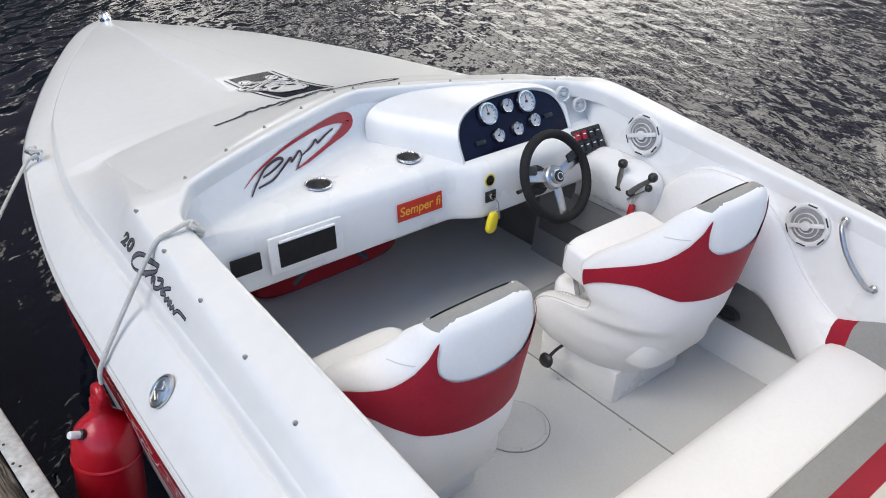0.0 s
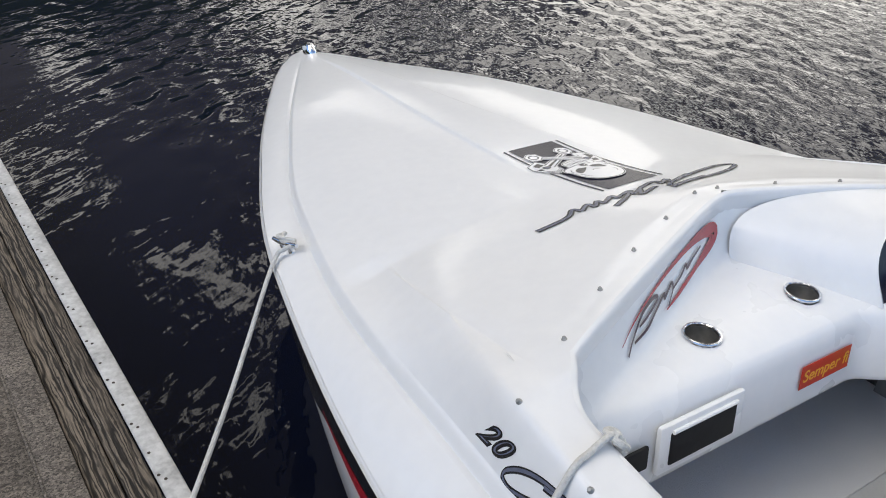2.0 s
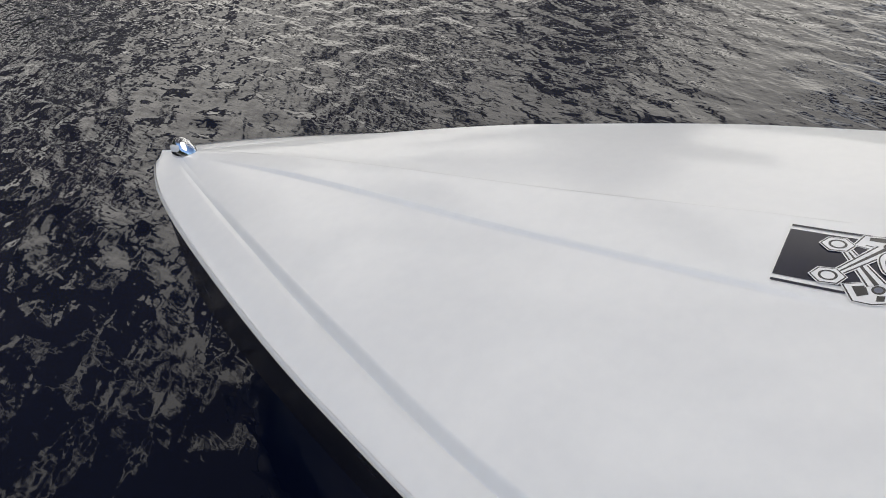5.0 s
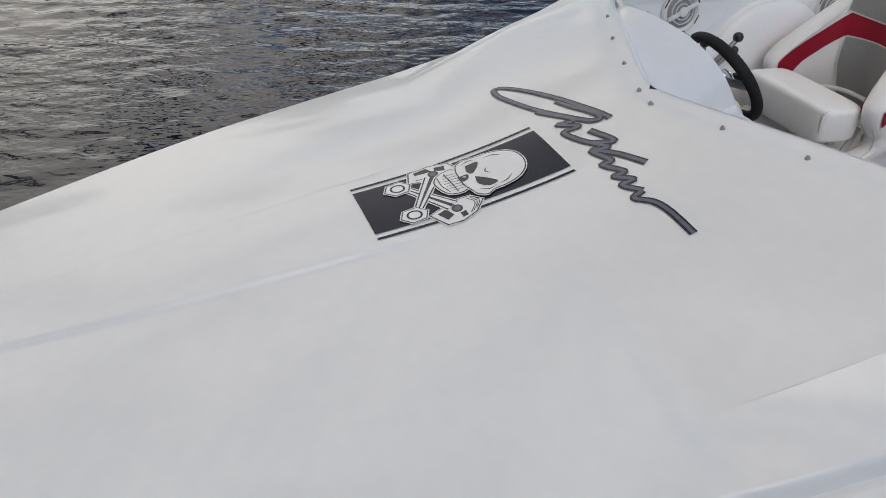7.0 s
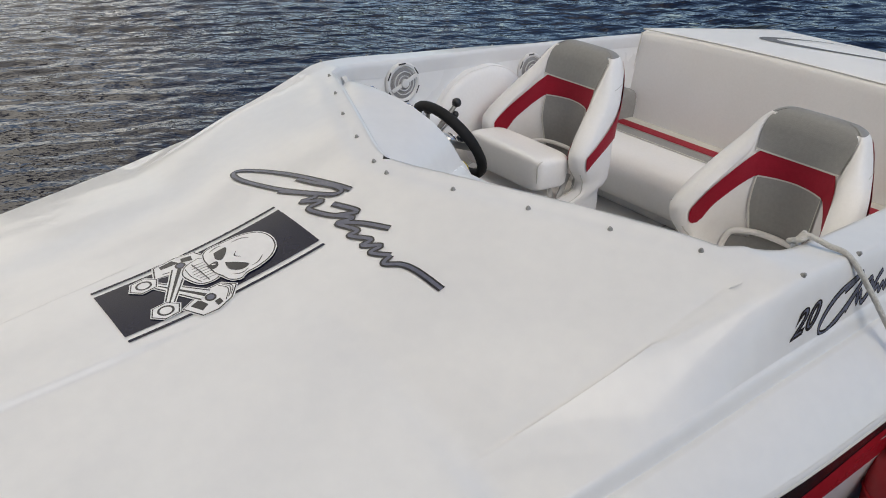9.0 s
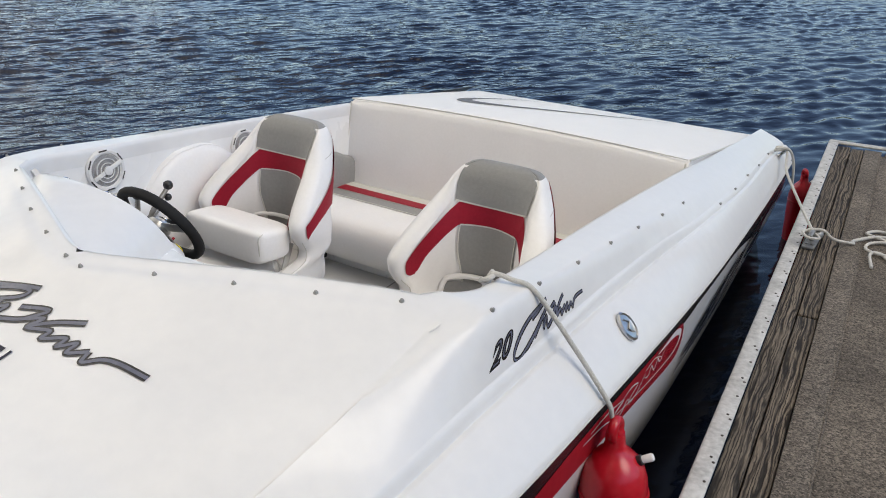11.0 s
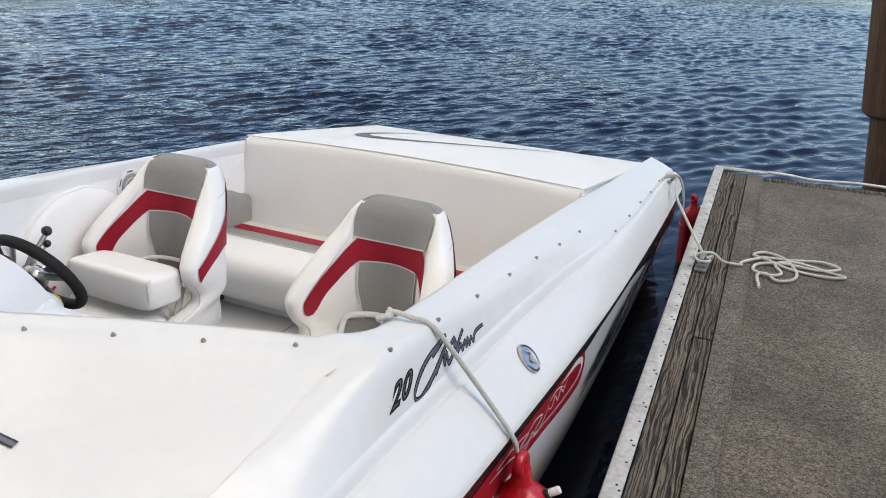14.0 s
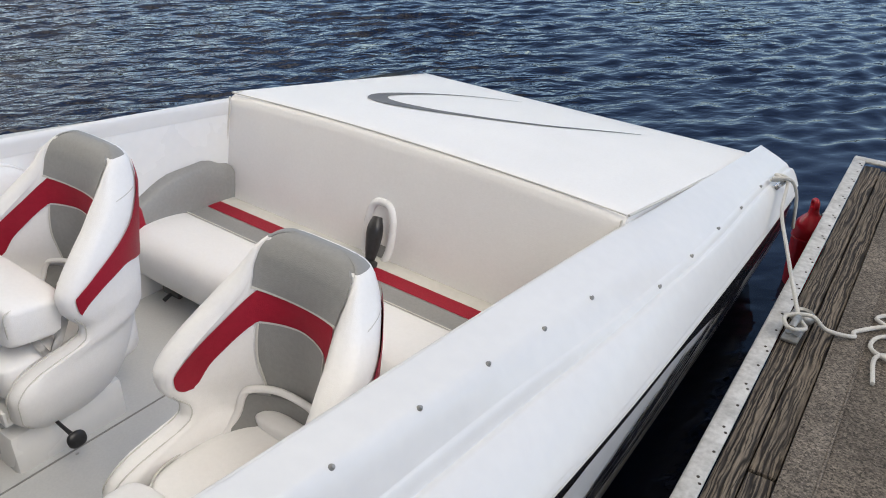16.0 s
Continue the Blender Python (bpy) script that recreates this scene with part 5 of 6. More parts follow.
keys = empty("key_float", "yellow foam key float hanging from the ignition on a chain", "key float", (0.253, 0.200, 0.698))
part("float", pillow((0.042, 0.030, 0.085), pose(-0.018, -0.022, -0.088, 0, 14, 0), 3), YELLOW, keys)
part("chain", tube([(0, -0.010, 0.0), (0.012, -0.02, -0.02), (0.006, -0.022, -0.045), (-0.010, -0.022, -0.05)], 0.0025, 6), STEEL, keys)
part("key", block((0.018, 0.003, 0.05), pose(0.016, -0.016, -0.065, 0, -12, 0), 0.001, 1), CHROME, keys)
part("key", block((0.014, 0.003, 0.055), pose(0.006, -0.02, -0.10, 0, 8, 10), 0.001, 1), STEEL, keys)


def logo_on_dash():
    """A red crescent and dark pen strokes on the dash's rear wall; plain shapes only."""
    def wall(u, v):
        # u runs along the wall from its port end, v is the height
        x = -0.61 + 0.575 * u
        return wall_at(x, v) + Vector((-0.40, -0.85, 0.35)).normalized() * 0.005

    def stroke(name, pts, ws, mat, lift=0.0):
        bm = bmesh.new()
        rows = brush([(a * 0.60, b) for a, b in pts], ws)
        grid_faces(bm, [[wall(p[0] / 0.60, p[1]) + Vector((-0.40, -0.85, 0.35)).normalized() * lift for p in r] for r in rows])
        bmesh.ops.recalc_face_normals(bm, faces=bm.faces)
        return part(name, bm, mat, boat)
    stroke("logo_crescent", [(0.02, 0.888), (0.15, 0.917), (0.38, 0.941), (0.65, 0.950), (0.86, 0.944), (0.955, 0.922), (0.90, 0.898), (0.74, 0.878), (0.55, 0.864), (0.42, 0.859)],
           [0.002, 0.006, 0.010, 0.016, 0.032, 0.046, 0.036, 0.016, 0.010, 0.003], REDF)
    ink = [[(0.06, 0.856), (0.12, 0.884), (0.20, 0.913), (0.30, 0.921), (0.34, 0.908), (0.25, 0.894), (0.17, 0.890)],
           [(0.12, 0.868), (0.24, 0.868), (0.33, 0.886), (0.40, 0.902), (0.41, 0.890), (0.48, 0.908), (0.49, 0.888), (0.44, 0.862)],
           [(0.49, 0.890), (0.58, 0.900), (0.63, 0.914), (0.65, 0.902), (0.72, 0.912), (0.80, 0.920)]]
    for s in ink:
        stroke("logo_stroke", s, [0.0105 - 0.0045 * abs(2 * k / (len(s) - 1) - 1) for k in range(len(s))], LOGOINK, 0.001)


logo_on_dash()


def build_wheel():
    n = Vector((0.02, -0.88, 0.47)).normalized()
    w = empty("steering_wheel", "black leather sport steering wheel with silver spokes", "steering wheel", (0, 0, 0))
    w.matrix_world = facing((0.478, 0.105, 0.755), n)
    R = 0.158
    pts = [(R * math.cos(2 * math.pi * k / 40), R * math.sin(2 * math.pi * k / 40)) for k in range(40)]
    bm = bmesh.new()
    rows = []
    for k in range(48):
        a = 2 * math.pi * k / 48
        rr = 0.0165 + 0.0015 * abs(math.sin(2 * a))
        rows.append([Vector(((R + rr * math.cos(b)) * math.cos(a), (R + rr * math.cos(b)) * math.sin(a), rr * 1.1 * math.sin(b))) for b in (2 * math.pi * j / 12 for j in range(12))])
    grid_faces(bm, rows, close_u=True, close_v=True)
    bmesh.ops.recalc_face_normals(bm, faces=bm.faces)
    part("rim", bm, RUBBER, w, "black leather rim")
    for a in (15, 165, 270):
        c, s = math.cos(radians(a)), math.sin(radians(a))
        bm = block((0.125, 0.040, 0.006), pose(c * 0.088, s * 0.088, -0.012, 0, 0, a), 0.004)
        part("spoke", bm, STEEL, w, "brushed silver spoke")
        if a != 270:
            part("spoke_pad", block((0.055, 0.034, 0.014), pose(c * 0.115, s * 0.115 + 0.022, -0.006, 0, 0, a), 0.006), BLACK, w)
    part("hub", lathe([(0.045, -0.03), (0.045, -0.008), (0.040, -0.002), (0.028, 0.0), (0.026, 0.010), (0.020, 0.014), (0, 0.015)], 24), STEEL, w)
    part("horn_button", lathe([(0.022, 0.010), (0.022, 0.017), (0.012, 0.020), (0, 0.020)], 24), BLACK, w)
    part("horn_ring", lathe([(0.015, 0.019), (0.015, 0.0215), (0.011, 0.0215), (0.011, 0.019)], 24), CHROME, w)
    part("column", lathe([(0.030, -0.13), (0.036, -0.03)], 20), BLACK, w)
    part("column_boss", lathe([(0.060, -0.14), (0.056, -0.10), (0.038, -0.095)], 20), BLACK, w)
    part("tilt_lever", tube([(-0.03, 0.0, -0.06), (-0.10, -0.01, -0.065), (-0.15, -0.012, -0.06)], [0.007, 0.006, 0.008], 8), BLACK, w)


build_wheel()


def build_controls():
    """The throttle moulding on the starboard side with its two levers."""
    bm = pillow((0.16, 0.38, 0.22), pose(0.822, 0.07, 0.655, 0, -18, 0), 3.0)
    part("throttle_moulding", bm, LINER, boat, "white moulded throttle console")
    c = empty("throttle_control", "chrome throttle and shift levers with black knobs on the side", "throttle", (0.775, 0.0, 0.70))
    part("base", block((0.02, 0.11, 0.07), pose(-0.005, 0.0, 0.0, 0, -18, 0), 0.006), CHROME, c)
    for y0, y1, z0, z1 in ((0.015, 0.005, -0.025, 0.070), (-0.039, -0.135, -0.030, 0.066)):
        part("lever", tube([(-0.030, y0, z0), (-0.042, 0.6 * y0 + 0.4 * y1, 0.6 * z0 + 0.4 * z1 + 0.004), (-0.044, y1, z1)], [0.013, 0.010, 0.009], 10), WELL, c, "dull grey lever arm")
        part("lever_boot", pillow((0.03, 0.045, 0.03), pose(-0.026, y0, z0 - 0.004), 2.6, 16, 10), BLACK, c)
        part("knob", pillow((0.036, 0.036, 0.036), pose(-0.045, y1, z1 + 0.006), 2.3, 16, 10), BLACK, c)
    part("trim_lever", tube([(-0.030, -0.030, -0.064), (-0.046, -0.124, 0.020)], 0.004, 8, 1), STEEL, c)
    part("knob", pillow((0.028, 0.028, 0.028), pose(-0.047, -0.126, 0.026), 2.2, 14, 8), BLACK, c)
    lan = empty("kill_cord", "red kill-switch cord hanging below the throttle", "cord", (0.75, -0.05, 0.62))
    part("clip", block((0.022, 0.022, 0.06), pose(0, 0, -0.03, 0, 12, 0), 0.006), REDF, lan)
    part("cord", tube([(0.0, 0.0, 0.0), (-0.012, -0.01, 0.03), (0.005, -0.03, 0.06), (-0.01, -0.06, 0.085)], 0.003, 6), STEEL, lan)
    part("cord", tube([(0.0, 0.0, -0.06), (0.01, -0.03, -0.10), (0.03, -0.08, -0.11), (0.04, -0.12, -0.10)], 0.006, 8), REDF, lan)


build_controls()


def build_kick_panel():
    """A grey panel with a darker band on the side of the helm's footwell."""
    bm = bmesh.new()
    rows = []
    for k in range(14):
        y = -0.10 + 0.58 * k / 13
        top = 0.50 - 0.12 * sstep(0.02, -0.10, y)
        rows.append([(0.800 + 0.036 * q, y, FLOOR_Z + 0.002 + (top - FLOOR_Z) * q) for q in np.linspace(0, 1, 6)])
    grid_faces(bm, rows)
    bmesh.ops.recalc_face_normals(bm, faces=bm.faces)
    bmesh.ops.solidify(bm, geom=bm.faces[:], thickness=0.008)
    panel = part("kick_panel", bm, GREYV, boat, "grey carpet on the footwell side")
    part("kick_band", block((0.012, 0.52, 0.095), pose(0.812, 0.20, 0.32, 0, 4.5, 0), 0.004), DARKGREY, panel, "darker band along the footwell side")


build_kick_panel()


def build_speaker(y, z, size=1.0):
    sp = empty("speaker", "white round marine speaker with a grille in the cockpit side", "speaker", (0.866, y, z), "cockpit speakers")
    m = facing((0, 0, 0), (-1, 0, 0.08)) @ Matrix.Scale(size, 4)
    part("ring", lathe([(0.080, -0.004), (0.080, 0.006), (0.074, 0.012), (0.066, 0.012), (0.062, 0.006)], 36, m=m), SPEAKER, sp)
    part("cone", lathe([(0.063, 0.004), (0.055, 0.010), (0.030, 0.014), (0.0, 0.015)], 32, m=m), GRILLE, sp, "pale grey perforated grille")
    part("bar", block((0.130, 0.016, 0.008), m @ pose(0, 0, 0.016, 0, 0, 20), 0.003), SPEAKER, sp)
    for r in (0.030, 0.046):
        part("grille_ring", lathe([(r, 0.010), (r, 0.0175 - 0.06 * (r - 0.03)), (r - 0.003, 0.0175 - 0.06 * (r - 0.03)), (r - 0.003, 0.010)], 28, m=m), SPEAKER, sp)
    part("tweeter", lathe([(0.017, 0.016), (0.017, 0.024), (0.012, 0.026), (0, 0.026)], 20, m=m), SPEAKER, sp)
    for k in range(6):
        a = 2 * math.pi * (k + 0.5) / 6
        part("slot", block((0.034, 0.006, 0.002), m @ pose(0.0735 * math.cos(a), 0.0735 * math.sin(a), 0.0115, 0, 0, math.degrees(a) + 90), 0.001, 1), BLACK, sp)


build_speaker(0.028, 0.853)
build_speaker(-0.664, 0.766, 0.94)

grab = empty("grab_handle", "stainless steel grab handle on the cockpit side", "handle", (0.858, -0.85, 0.74))
part("bar", tube([(0.0, 0.075, 0.092), (-0.03, 0.066, 0.075), (-0.040, 0.02, 0.0), (-0.03, -0.055, -0.078), (0.0, -0.07, -0.092)], [0.007, 0.008, 0.0085, 0.008, 0.007], 12), STEEL, grab)
for y, z in ((0.075, 0.092), (-0.07, -0.092)):
    part("foot", lathe([(0.013, -0.004), (0.013, 0.003), (0.008, 0.007), (0, 0.007)], 16, m=facing((0.002, y, z), (-1, 0, 0.1))), STEEL, grab)


# ---------------------------------------------------------------- bucket seats
# heights above the water: rear, half-width, forward end of the wings, inner face
SEAT_REAR = spline([(0.22, -0.43), (0.30, -0.505), (0.40, -0.562), (0.50, -0.600), (0.62, -0.628), (0.75, -0.650), (0.86, -0.656), (0.93, -0.646), (0.95, -0.640), (0.962, -0.631), (0.970, -0.620), (0.976, -0.603)])
SEAT_W = spline([(0.22, 0.165), (0.26, 0.205), (0.30, 0.240), (0.36, 0.268), (0.42, 0.278), (0.48, 0.272), (0.54, 0.268), (0.60, 0.280), (0.66, 0.284), (0.72, 0.272), (0.78, 0.250), (0.84, 0.220), (0.88, 0.195), (0.915, 0.176), (0.938, 0.164), (0.952, 0.152), (0.962, 0.138), (0.970, 0.117), (0.976, 0.086)])
SEAT_TIP = spline([(0.22, -0.25), (0.26, -0.185), (0.30, -0.140), (0.36, -0.106), (0.42, -0.104), (0.455, -0.128), (0.475, -0.165), (0.488, -0.215), (0.50, -0.290), (0.52, -0.333), (0.55, -0.336), (0.59, -0.312), (0.63, -0.292), (0.66, -0.290), (0.70, -0.315), (0.75, -0.368), (0.80, -0.428), (0.86, -0.488), (0.92, -0.528), (0.945, -0.552), (0.96, -0.571), (0.970, -0.585), (0.976, -0.597)])
SEAT_IN = spline([(0.22, -0.39), (0.40, -0.455), (0.50, -0.490), (0.62, -0.508), (0.76, -0.520), (0.85, -0.524), (0.92, -0.538), (0.945, -0.550), (0.96, -0.562), (0.970, -0.575), (0.976, -0.591)])
SEAT_T = spline([(0.22, 0.06), (0.36, 0.080), (0.46, 0.078), (0.54, 0.060), (0.62, 0.072), (0.76, 0.078), (0.83, 0.074), (0.87, 0.056), (0.91, 0.030), (0.95, 0.016), (0.99, 0.010)])


# how square the section is: 1 is an ellipse, less is boxier
SEAT_BEND = spline([(0.22, 0.75), (0.40, 0.80), (0.55, 0.90), (0.70, 0.98), (0.82, 0.90), (0.92, 0.62), (0.976, 0.60)])


# the same for the inner face, whose wings open like a V
SEAT_FOLD = spline([(0.22, 0.85), (0.45, 0.90), (0.55, 1.10), (0.70, 1.22), (0.80, 1.15), (0.87, 0.92), (0.93, 0.85), (0.98, 0.85)])


def seat_outer(a, z):
    """Outer shell: a from -1 (one wing's tip) by 0 (middle of the rear) to 1."""
    th = min(abs(a), 0.999) * math.pi / 2
    w, tip, rear = SEAT_W(z), SEAT_TIP(z), SEAT_REAR(z)
    p, q = SEAT_BEND(z), SEAT_BEND(z) - 0.08
    return Vector((math.copysign(w * math.sin(th) ** p, a), tip + (rear - tip) * math.cos(th) ** q, z))


def seat_inner(a, z):
    th = min(abs(a), 0.999) * math.pi / 2
    w, tip, mid = SEAT_W(z) - SEAT_T(z), SEAT_TIP(z), SEAT_IN(z)
    e = SEAT_FOLD(z)
    return Vector((math.copysign(w * math.sin(th) ** e, a), tip + (mid - tip) * math.cos(th) ** (e - 0.10), z))


def seat_patch(name, rows, face, mat, parent, up=0.004, label=""):
    """A panel on the seat's shell from rows of (a, z)."""
    bm = bmesh.new()
    out = []
    for r in rows:
        line = []
        for a, z in r:
            p = face(a, z)
            da, dz = face(min(a + 0.02, 0.999), z) - face(max(a - 0.02, -0.999), z), face(a, z + 0.006) - face(a, z - 0.006)
            n = da.cross(dz).normalized()
            if face is seat_inner:
                n = n if n.y > 0 or abs(n.y) < 0.3 and n.x * p.x < 0 else -n
                if n.x * p.x > 0.02 and abs(a) > 0.6:
                    n = -n
            else:
                n = n if n.dot(Vector((p.x, p.y + 0.45, 0))) > 0 else -n
            line.append(p + n * up)
        out.append(line)
    grid_faces(bm, out)
    bmesh.ops.recalc_face_normals(bm, faces=bm.faces)
    return part(name, bm, mat, parent, label)


def seat_band(pts, width, n=8):
    """Rows across a band through points of (a, z); width in metres."""
    return [[(p[0] / 0.27, p[1]) for p in r] for r in brush([(a * 0.27, z) for a, z in pts], width, n)]


def build_seat(name, label, flipped):
    seat = empty(name, label, "seat", group="cockpit bucket seats")
    levels = list(np.linspace(0.22, 0.95, 60)) + [0.956, 0.961, 0.965, 0.969, 0.972, 0.9745, 0.976]
    n = 26
    bm = bmesh.new()
    rows = []
    for z in levels:
        out = [seat_outer(-1 + 2 * k / (2 * n), z) for k in range(2 * n + 1)]
        inn = [seat_inner(1 - 2 * k / (2 * n), z) for k in range(2 * n + 1)]
        tip = SEAT_TIP(z)
        t = SEAT_T(z)
        w = SEAT_W(z)
        lead = [Vector((s * (w - t * q), tip + 0.30 * t * math.sin(math.pi * q), z)) for s in (1,) for q in (0.25, 0.5, 0.75)]
        back = [Vector((-(w - t * q), tip + 0.30 * t * math.sin(math.pi * q), z)) for q in (0.75, 0.5, 0.25)]
        rows.append(out + lead + inn + back)
    vs = grid_faces(bm, rows, close_v=True)
    # close the crown
    bmesh.ops.triangulate(bm, faces=[bm.faces.new(vs[-1])])
    bmesh.ops.remove_doubles(bm, verts=bm.verts, dist=1e-5)
    bmesh.ops.recalc_face_normals(bm, faces=bm.faces)
    shell = part("shell", bm, VINYL, seat, "white vinyl bucket shell with a grey top edge", angle=65)
    shell.data.materials.append(GREYV)
    for f in shell.data.polygons:
        f.material_index = 1 if f.center.z > 0.9560 and f.center.y > -0.613 else 0
    # grey headrest, red arch and grey middle panel on the inner face
    head = []
    for i in range(21):
        z = 0.852 + 0.1060 * (i / 20) ** 0.9
        half = 0.80 + 0.19 * min(i / 9, 1)
        head.append([(half * (-1 + 2 * j / 16), z - 0.012 * (1 - (2 * j / 16 - 1) ** 2) * (1 - i / 20)) for j in range(17)])
    seat_patch("headrest_panel", head, seat_inner, GREYV, shell, 0.0045, "grey vinyl headrest panel")
    half = [(0.0, 0.806), (0.30, 0.808), (0.52, 0.808), (0.64, 0.790), (0.73, 0.756), (0.81, 0.710), (0.87, 0.664), (0.90, 0.630), (0.905, 0.612)]
    arch = [(-a, z) for a, z in half[:0:-1]] + half
    seat_patch("arch_band", seat_band(arch, [0.020, 0.052, 0.072, 0.084, 0.090, 0.092, 0.086, 0.080, 0.078, 0.080, 0.086, 0.092, 0.090, 0.084, 0.072, 0.052, 0.020]), seat_inner, REDV, shell, 0.0040, "red vinyl band")
    mid = []
    for i in range(17):
        z = 0.53 + 0.236 * i / 16
        half = 0.30 + 0.17 * (i / 16)
        mid.append([(half * (-1 + 2 * j / 10), z) for j in range(11)])
    seat_patch("middle_panel", mid, seat_inner, GREYV, shell, 0.0035, "grey vinyl middle panel")
    # red wrap on the outer face, with a white headrest back above it
    wrap = []
    top = spline([(0.0, 0.812), (0.25, 0.820), (0.42, 0.850), (0.52, 0.895), (0.580, 0.936), (0.605, 0.925), (0.635, 0.862), (0.68, 0.806), (0.76, 0.768), (0.86, 0.728), (0.95, 0.685), (1.0, 0.662)])
    low = spline([(0.0, 0.645), (0.35, 0.646), (0.50, 0.664), (0.66, 0.682), (0.80, 0.668), (0.92, 0.640), (1.0, 0.606)])
    us = sorted(list(np.linspace(0, 0.985, 44)) + [0.57, 0.58, 0.59, 0.60, 0.61, 0.62])
    for a in [-u for u in us[:0:-1]] + us:
        u = abs(a)
        wrap.append([(a, low(u) + (top(u) - low(u)) * j / 16) for j in range(17)])
    seat_patch("wrap_band", wrap, seat_outer, REDV, shell, 0.0055, "red vinyl wrap")
    # pale piping between the coloured panels
    for name, line in (("head_piping", [(-0.80 + 0.16 * k, 0.849 - 0.010 * (1 - (k / 5 - 1) ** 2)) for k in range(11)]), ("panel_piping", [(-0.47 + 0.094 * k, 0.7675) for k in range(11)])):
        seat_patch(name, seat_band(line, [0.005] * 11, 4), seat_inner, PIPING, shell, 0.006)
    for s in (-1, 1):
        seat_patch("panel_piping", seat_band([(s * (0.47 - 0.0425 * k), 0.766 - 0.059 * k) for k in range(5)], [0.005] * 5, 4), seat_inner, PIPING, shell, 0.006)
    seat_patch("zip_flap", seat_band([(-0.30, 0.36), (-0.1, 0.345), (0.1, 0.345), (0.3, 0.36)], [0.004] * 4), seat_outer, PIPING, shell, 0.003)
    # seams along the arms and across the shoulders
    for s in (-1, 1):
        for off in (0.010, 0.055):
            line = []
            for z in list(np.linspace(0.30, 0.49, 22)) + list(np.linspace(0.50, 0.60, 8)):
                w, t, tip = SEAT_W(z), SEAT_T(z), SEAT_TIP(z)
                q = off / t
                line.append((s * (w - off), tip + 0.30 * t * math.sin(math.pi * min(q, 1)) + 0.0015, z))
            part("seam", tube(line, 0.0018, 6, 1), PIPING, seat)
        seat_patch("shoulder_seam", seat_band([(s * 0.94, 0.858), (s * 0.80, 0.866), (s * 0.70, 0.872)], [0.003] * 3, 4), seat_outer, PIPING, shell, 0.003)
    # cushion between the arms, and the arch under the backrest
    part("cushion", pillow((0.405, 0.42, 0.15), pose(0, -0.335, 0.395), 5, 36, 16, 0.10), VINYL, seat)
    part("cushion_welt", tube([(0.192 * math.copysign(abs(math.cos(t)) ** 0.45, math.cos(t)), -0.335 + 0.20 * math.copysign(abs(math.sin(t)) ** 0.45, math.sin(t)), 0.460) for t in np.linspace(0, 2 * math.pi, 41)], 0.003, 6, 1), PIPING, seat)
    arch = [seat_inner(a, z) + Vector((0, 0.012, 0)) for a, z in ((-0.56, 0.44), (-0.55, 0.50), (-0.52, 0.552), (-0.43, 0.575), (-0.20, 0.579), (0.20, 0.579), (0.43, 0.575), (0.52, 0.552), (0.55, 0.50), (0.56, 0.44))]
    part("back_arch", tube(arch, 0.008 if flipped else 0.010, 12), VINYL, seat, "white rolled edge of the opening under the backrest")
    gap = [[(0.55 * (-1 + 2 * j / 10), 0.45 + 0.105 * i / 4) for j in range(11)] for i in range(5)]
    seat_patch("back_gap", gap, seat_inner, GREYV, shell, 0.006)
    part("lumbar_pad", pillow((0.25, 0.06, 0.07), pose(0.0, -0.462, 0.478, -8), 4, 30, 12), VINYL, seat)
    if flipped:
        part("flip_roll", pillow((0.425, 0.185, 0.135), pose(0, -0.225, 0.600, 8), 6.5, 44, 18), VINYL, seat, "white front bolster flipped up")
        for s in (-1, 1):
            part("flip_welt", tube([(s * 0.196, -0.225 + 0.080 * math.copysign(abs(math.cos(t)) ** 0.4, math.cos(t)), 0.600 + 0.011 * math.copysign(abs(math.cos(t)) ** 0.4, math.cos(t)) + 0.056 * math.copysign(abs(math.sin(t)) ** 0.4, math.sin(t))) for t in np.linspace(0, 2 * math.pi, 33)], 0.003, 6, 1), PIPING, seat)
            part("hinge", block((0.006, 0.030, 0.11), pose(s * 0.206, -0.275, 0.535, 28), 0.003), STEEL, seat)
            part("hinge", block((0.006, 0.022, 0.10), pose(s * 0.200, -0.215, 0.525, -20), 0.003), STEEL, seat)
        part("front_cushion", pillow((0.395, 0.20, 0.125), pose(0, -0.190, 0.440), 6, 40, 14), VINYL, seat)
        part("tray", block((0.41, 0.06, 0.014), pose(0, -0.105, 0.335), 0.005), LINER, seat, "white tray under the cushion")
        part("tray_lip", block((0.41, 0.012, 0.05), pose(0, -0.075, 0.352), 0.005), LINER, seat)
    else:
        part("front_roll", pillow((0.41, 0.165, 0.15), pose(0, -0.070, 0.425), 4.5, 36, 14), VINYL, seat)
    for s in (-1, 1):
        part("slide_rail", block((0.028, 0.34, 0.022), pose(s * 0.12, -0.25, 0.286), 0.005), STEEL, seat)
    part("slide_bar", tube([(-0.14, -0.10, 0.298), (0.14, -0.10, 0.298)], 0.007, 8, 1), BLACK, seat)
    part("pedestal", block((0.38, 0.36, 0.157), pose(0, -0.25, 0.1965), 0.02), LINER, seat, "white moulded seat box")
    part("box_port", lathe([(0.052, 0), (0.052, 0.006), (0.045, 0.008), (0, 0.008)], 28, m=facing((0.02, -0.08, 0.205), (0, 1, 0))), LINER, seat)
    lever = part("slide_lever", tube([(-0.19, -0.20, 0.27), (-0.25, -0.20, 0.262), (-0.29, -0.205, 0.25)], [0.006, 0.006, 0.008], 8), BLACK, seat, "black slide lever with a knob")
    part("lever_knob", pillow((0.022, 0.058, 0.05), pose(-0.30, -0.205, 0.246, 0, 20, 0), 2.4, 16, 10), BLACK, lever)
    return seat


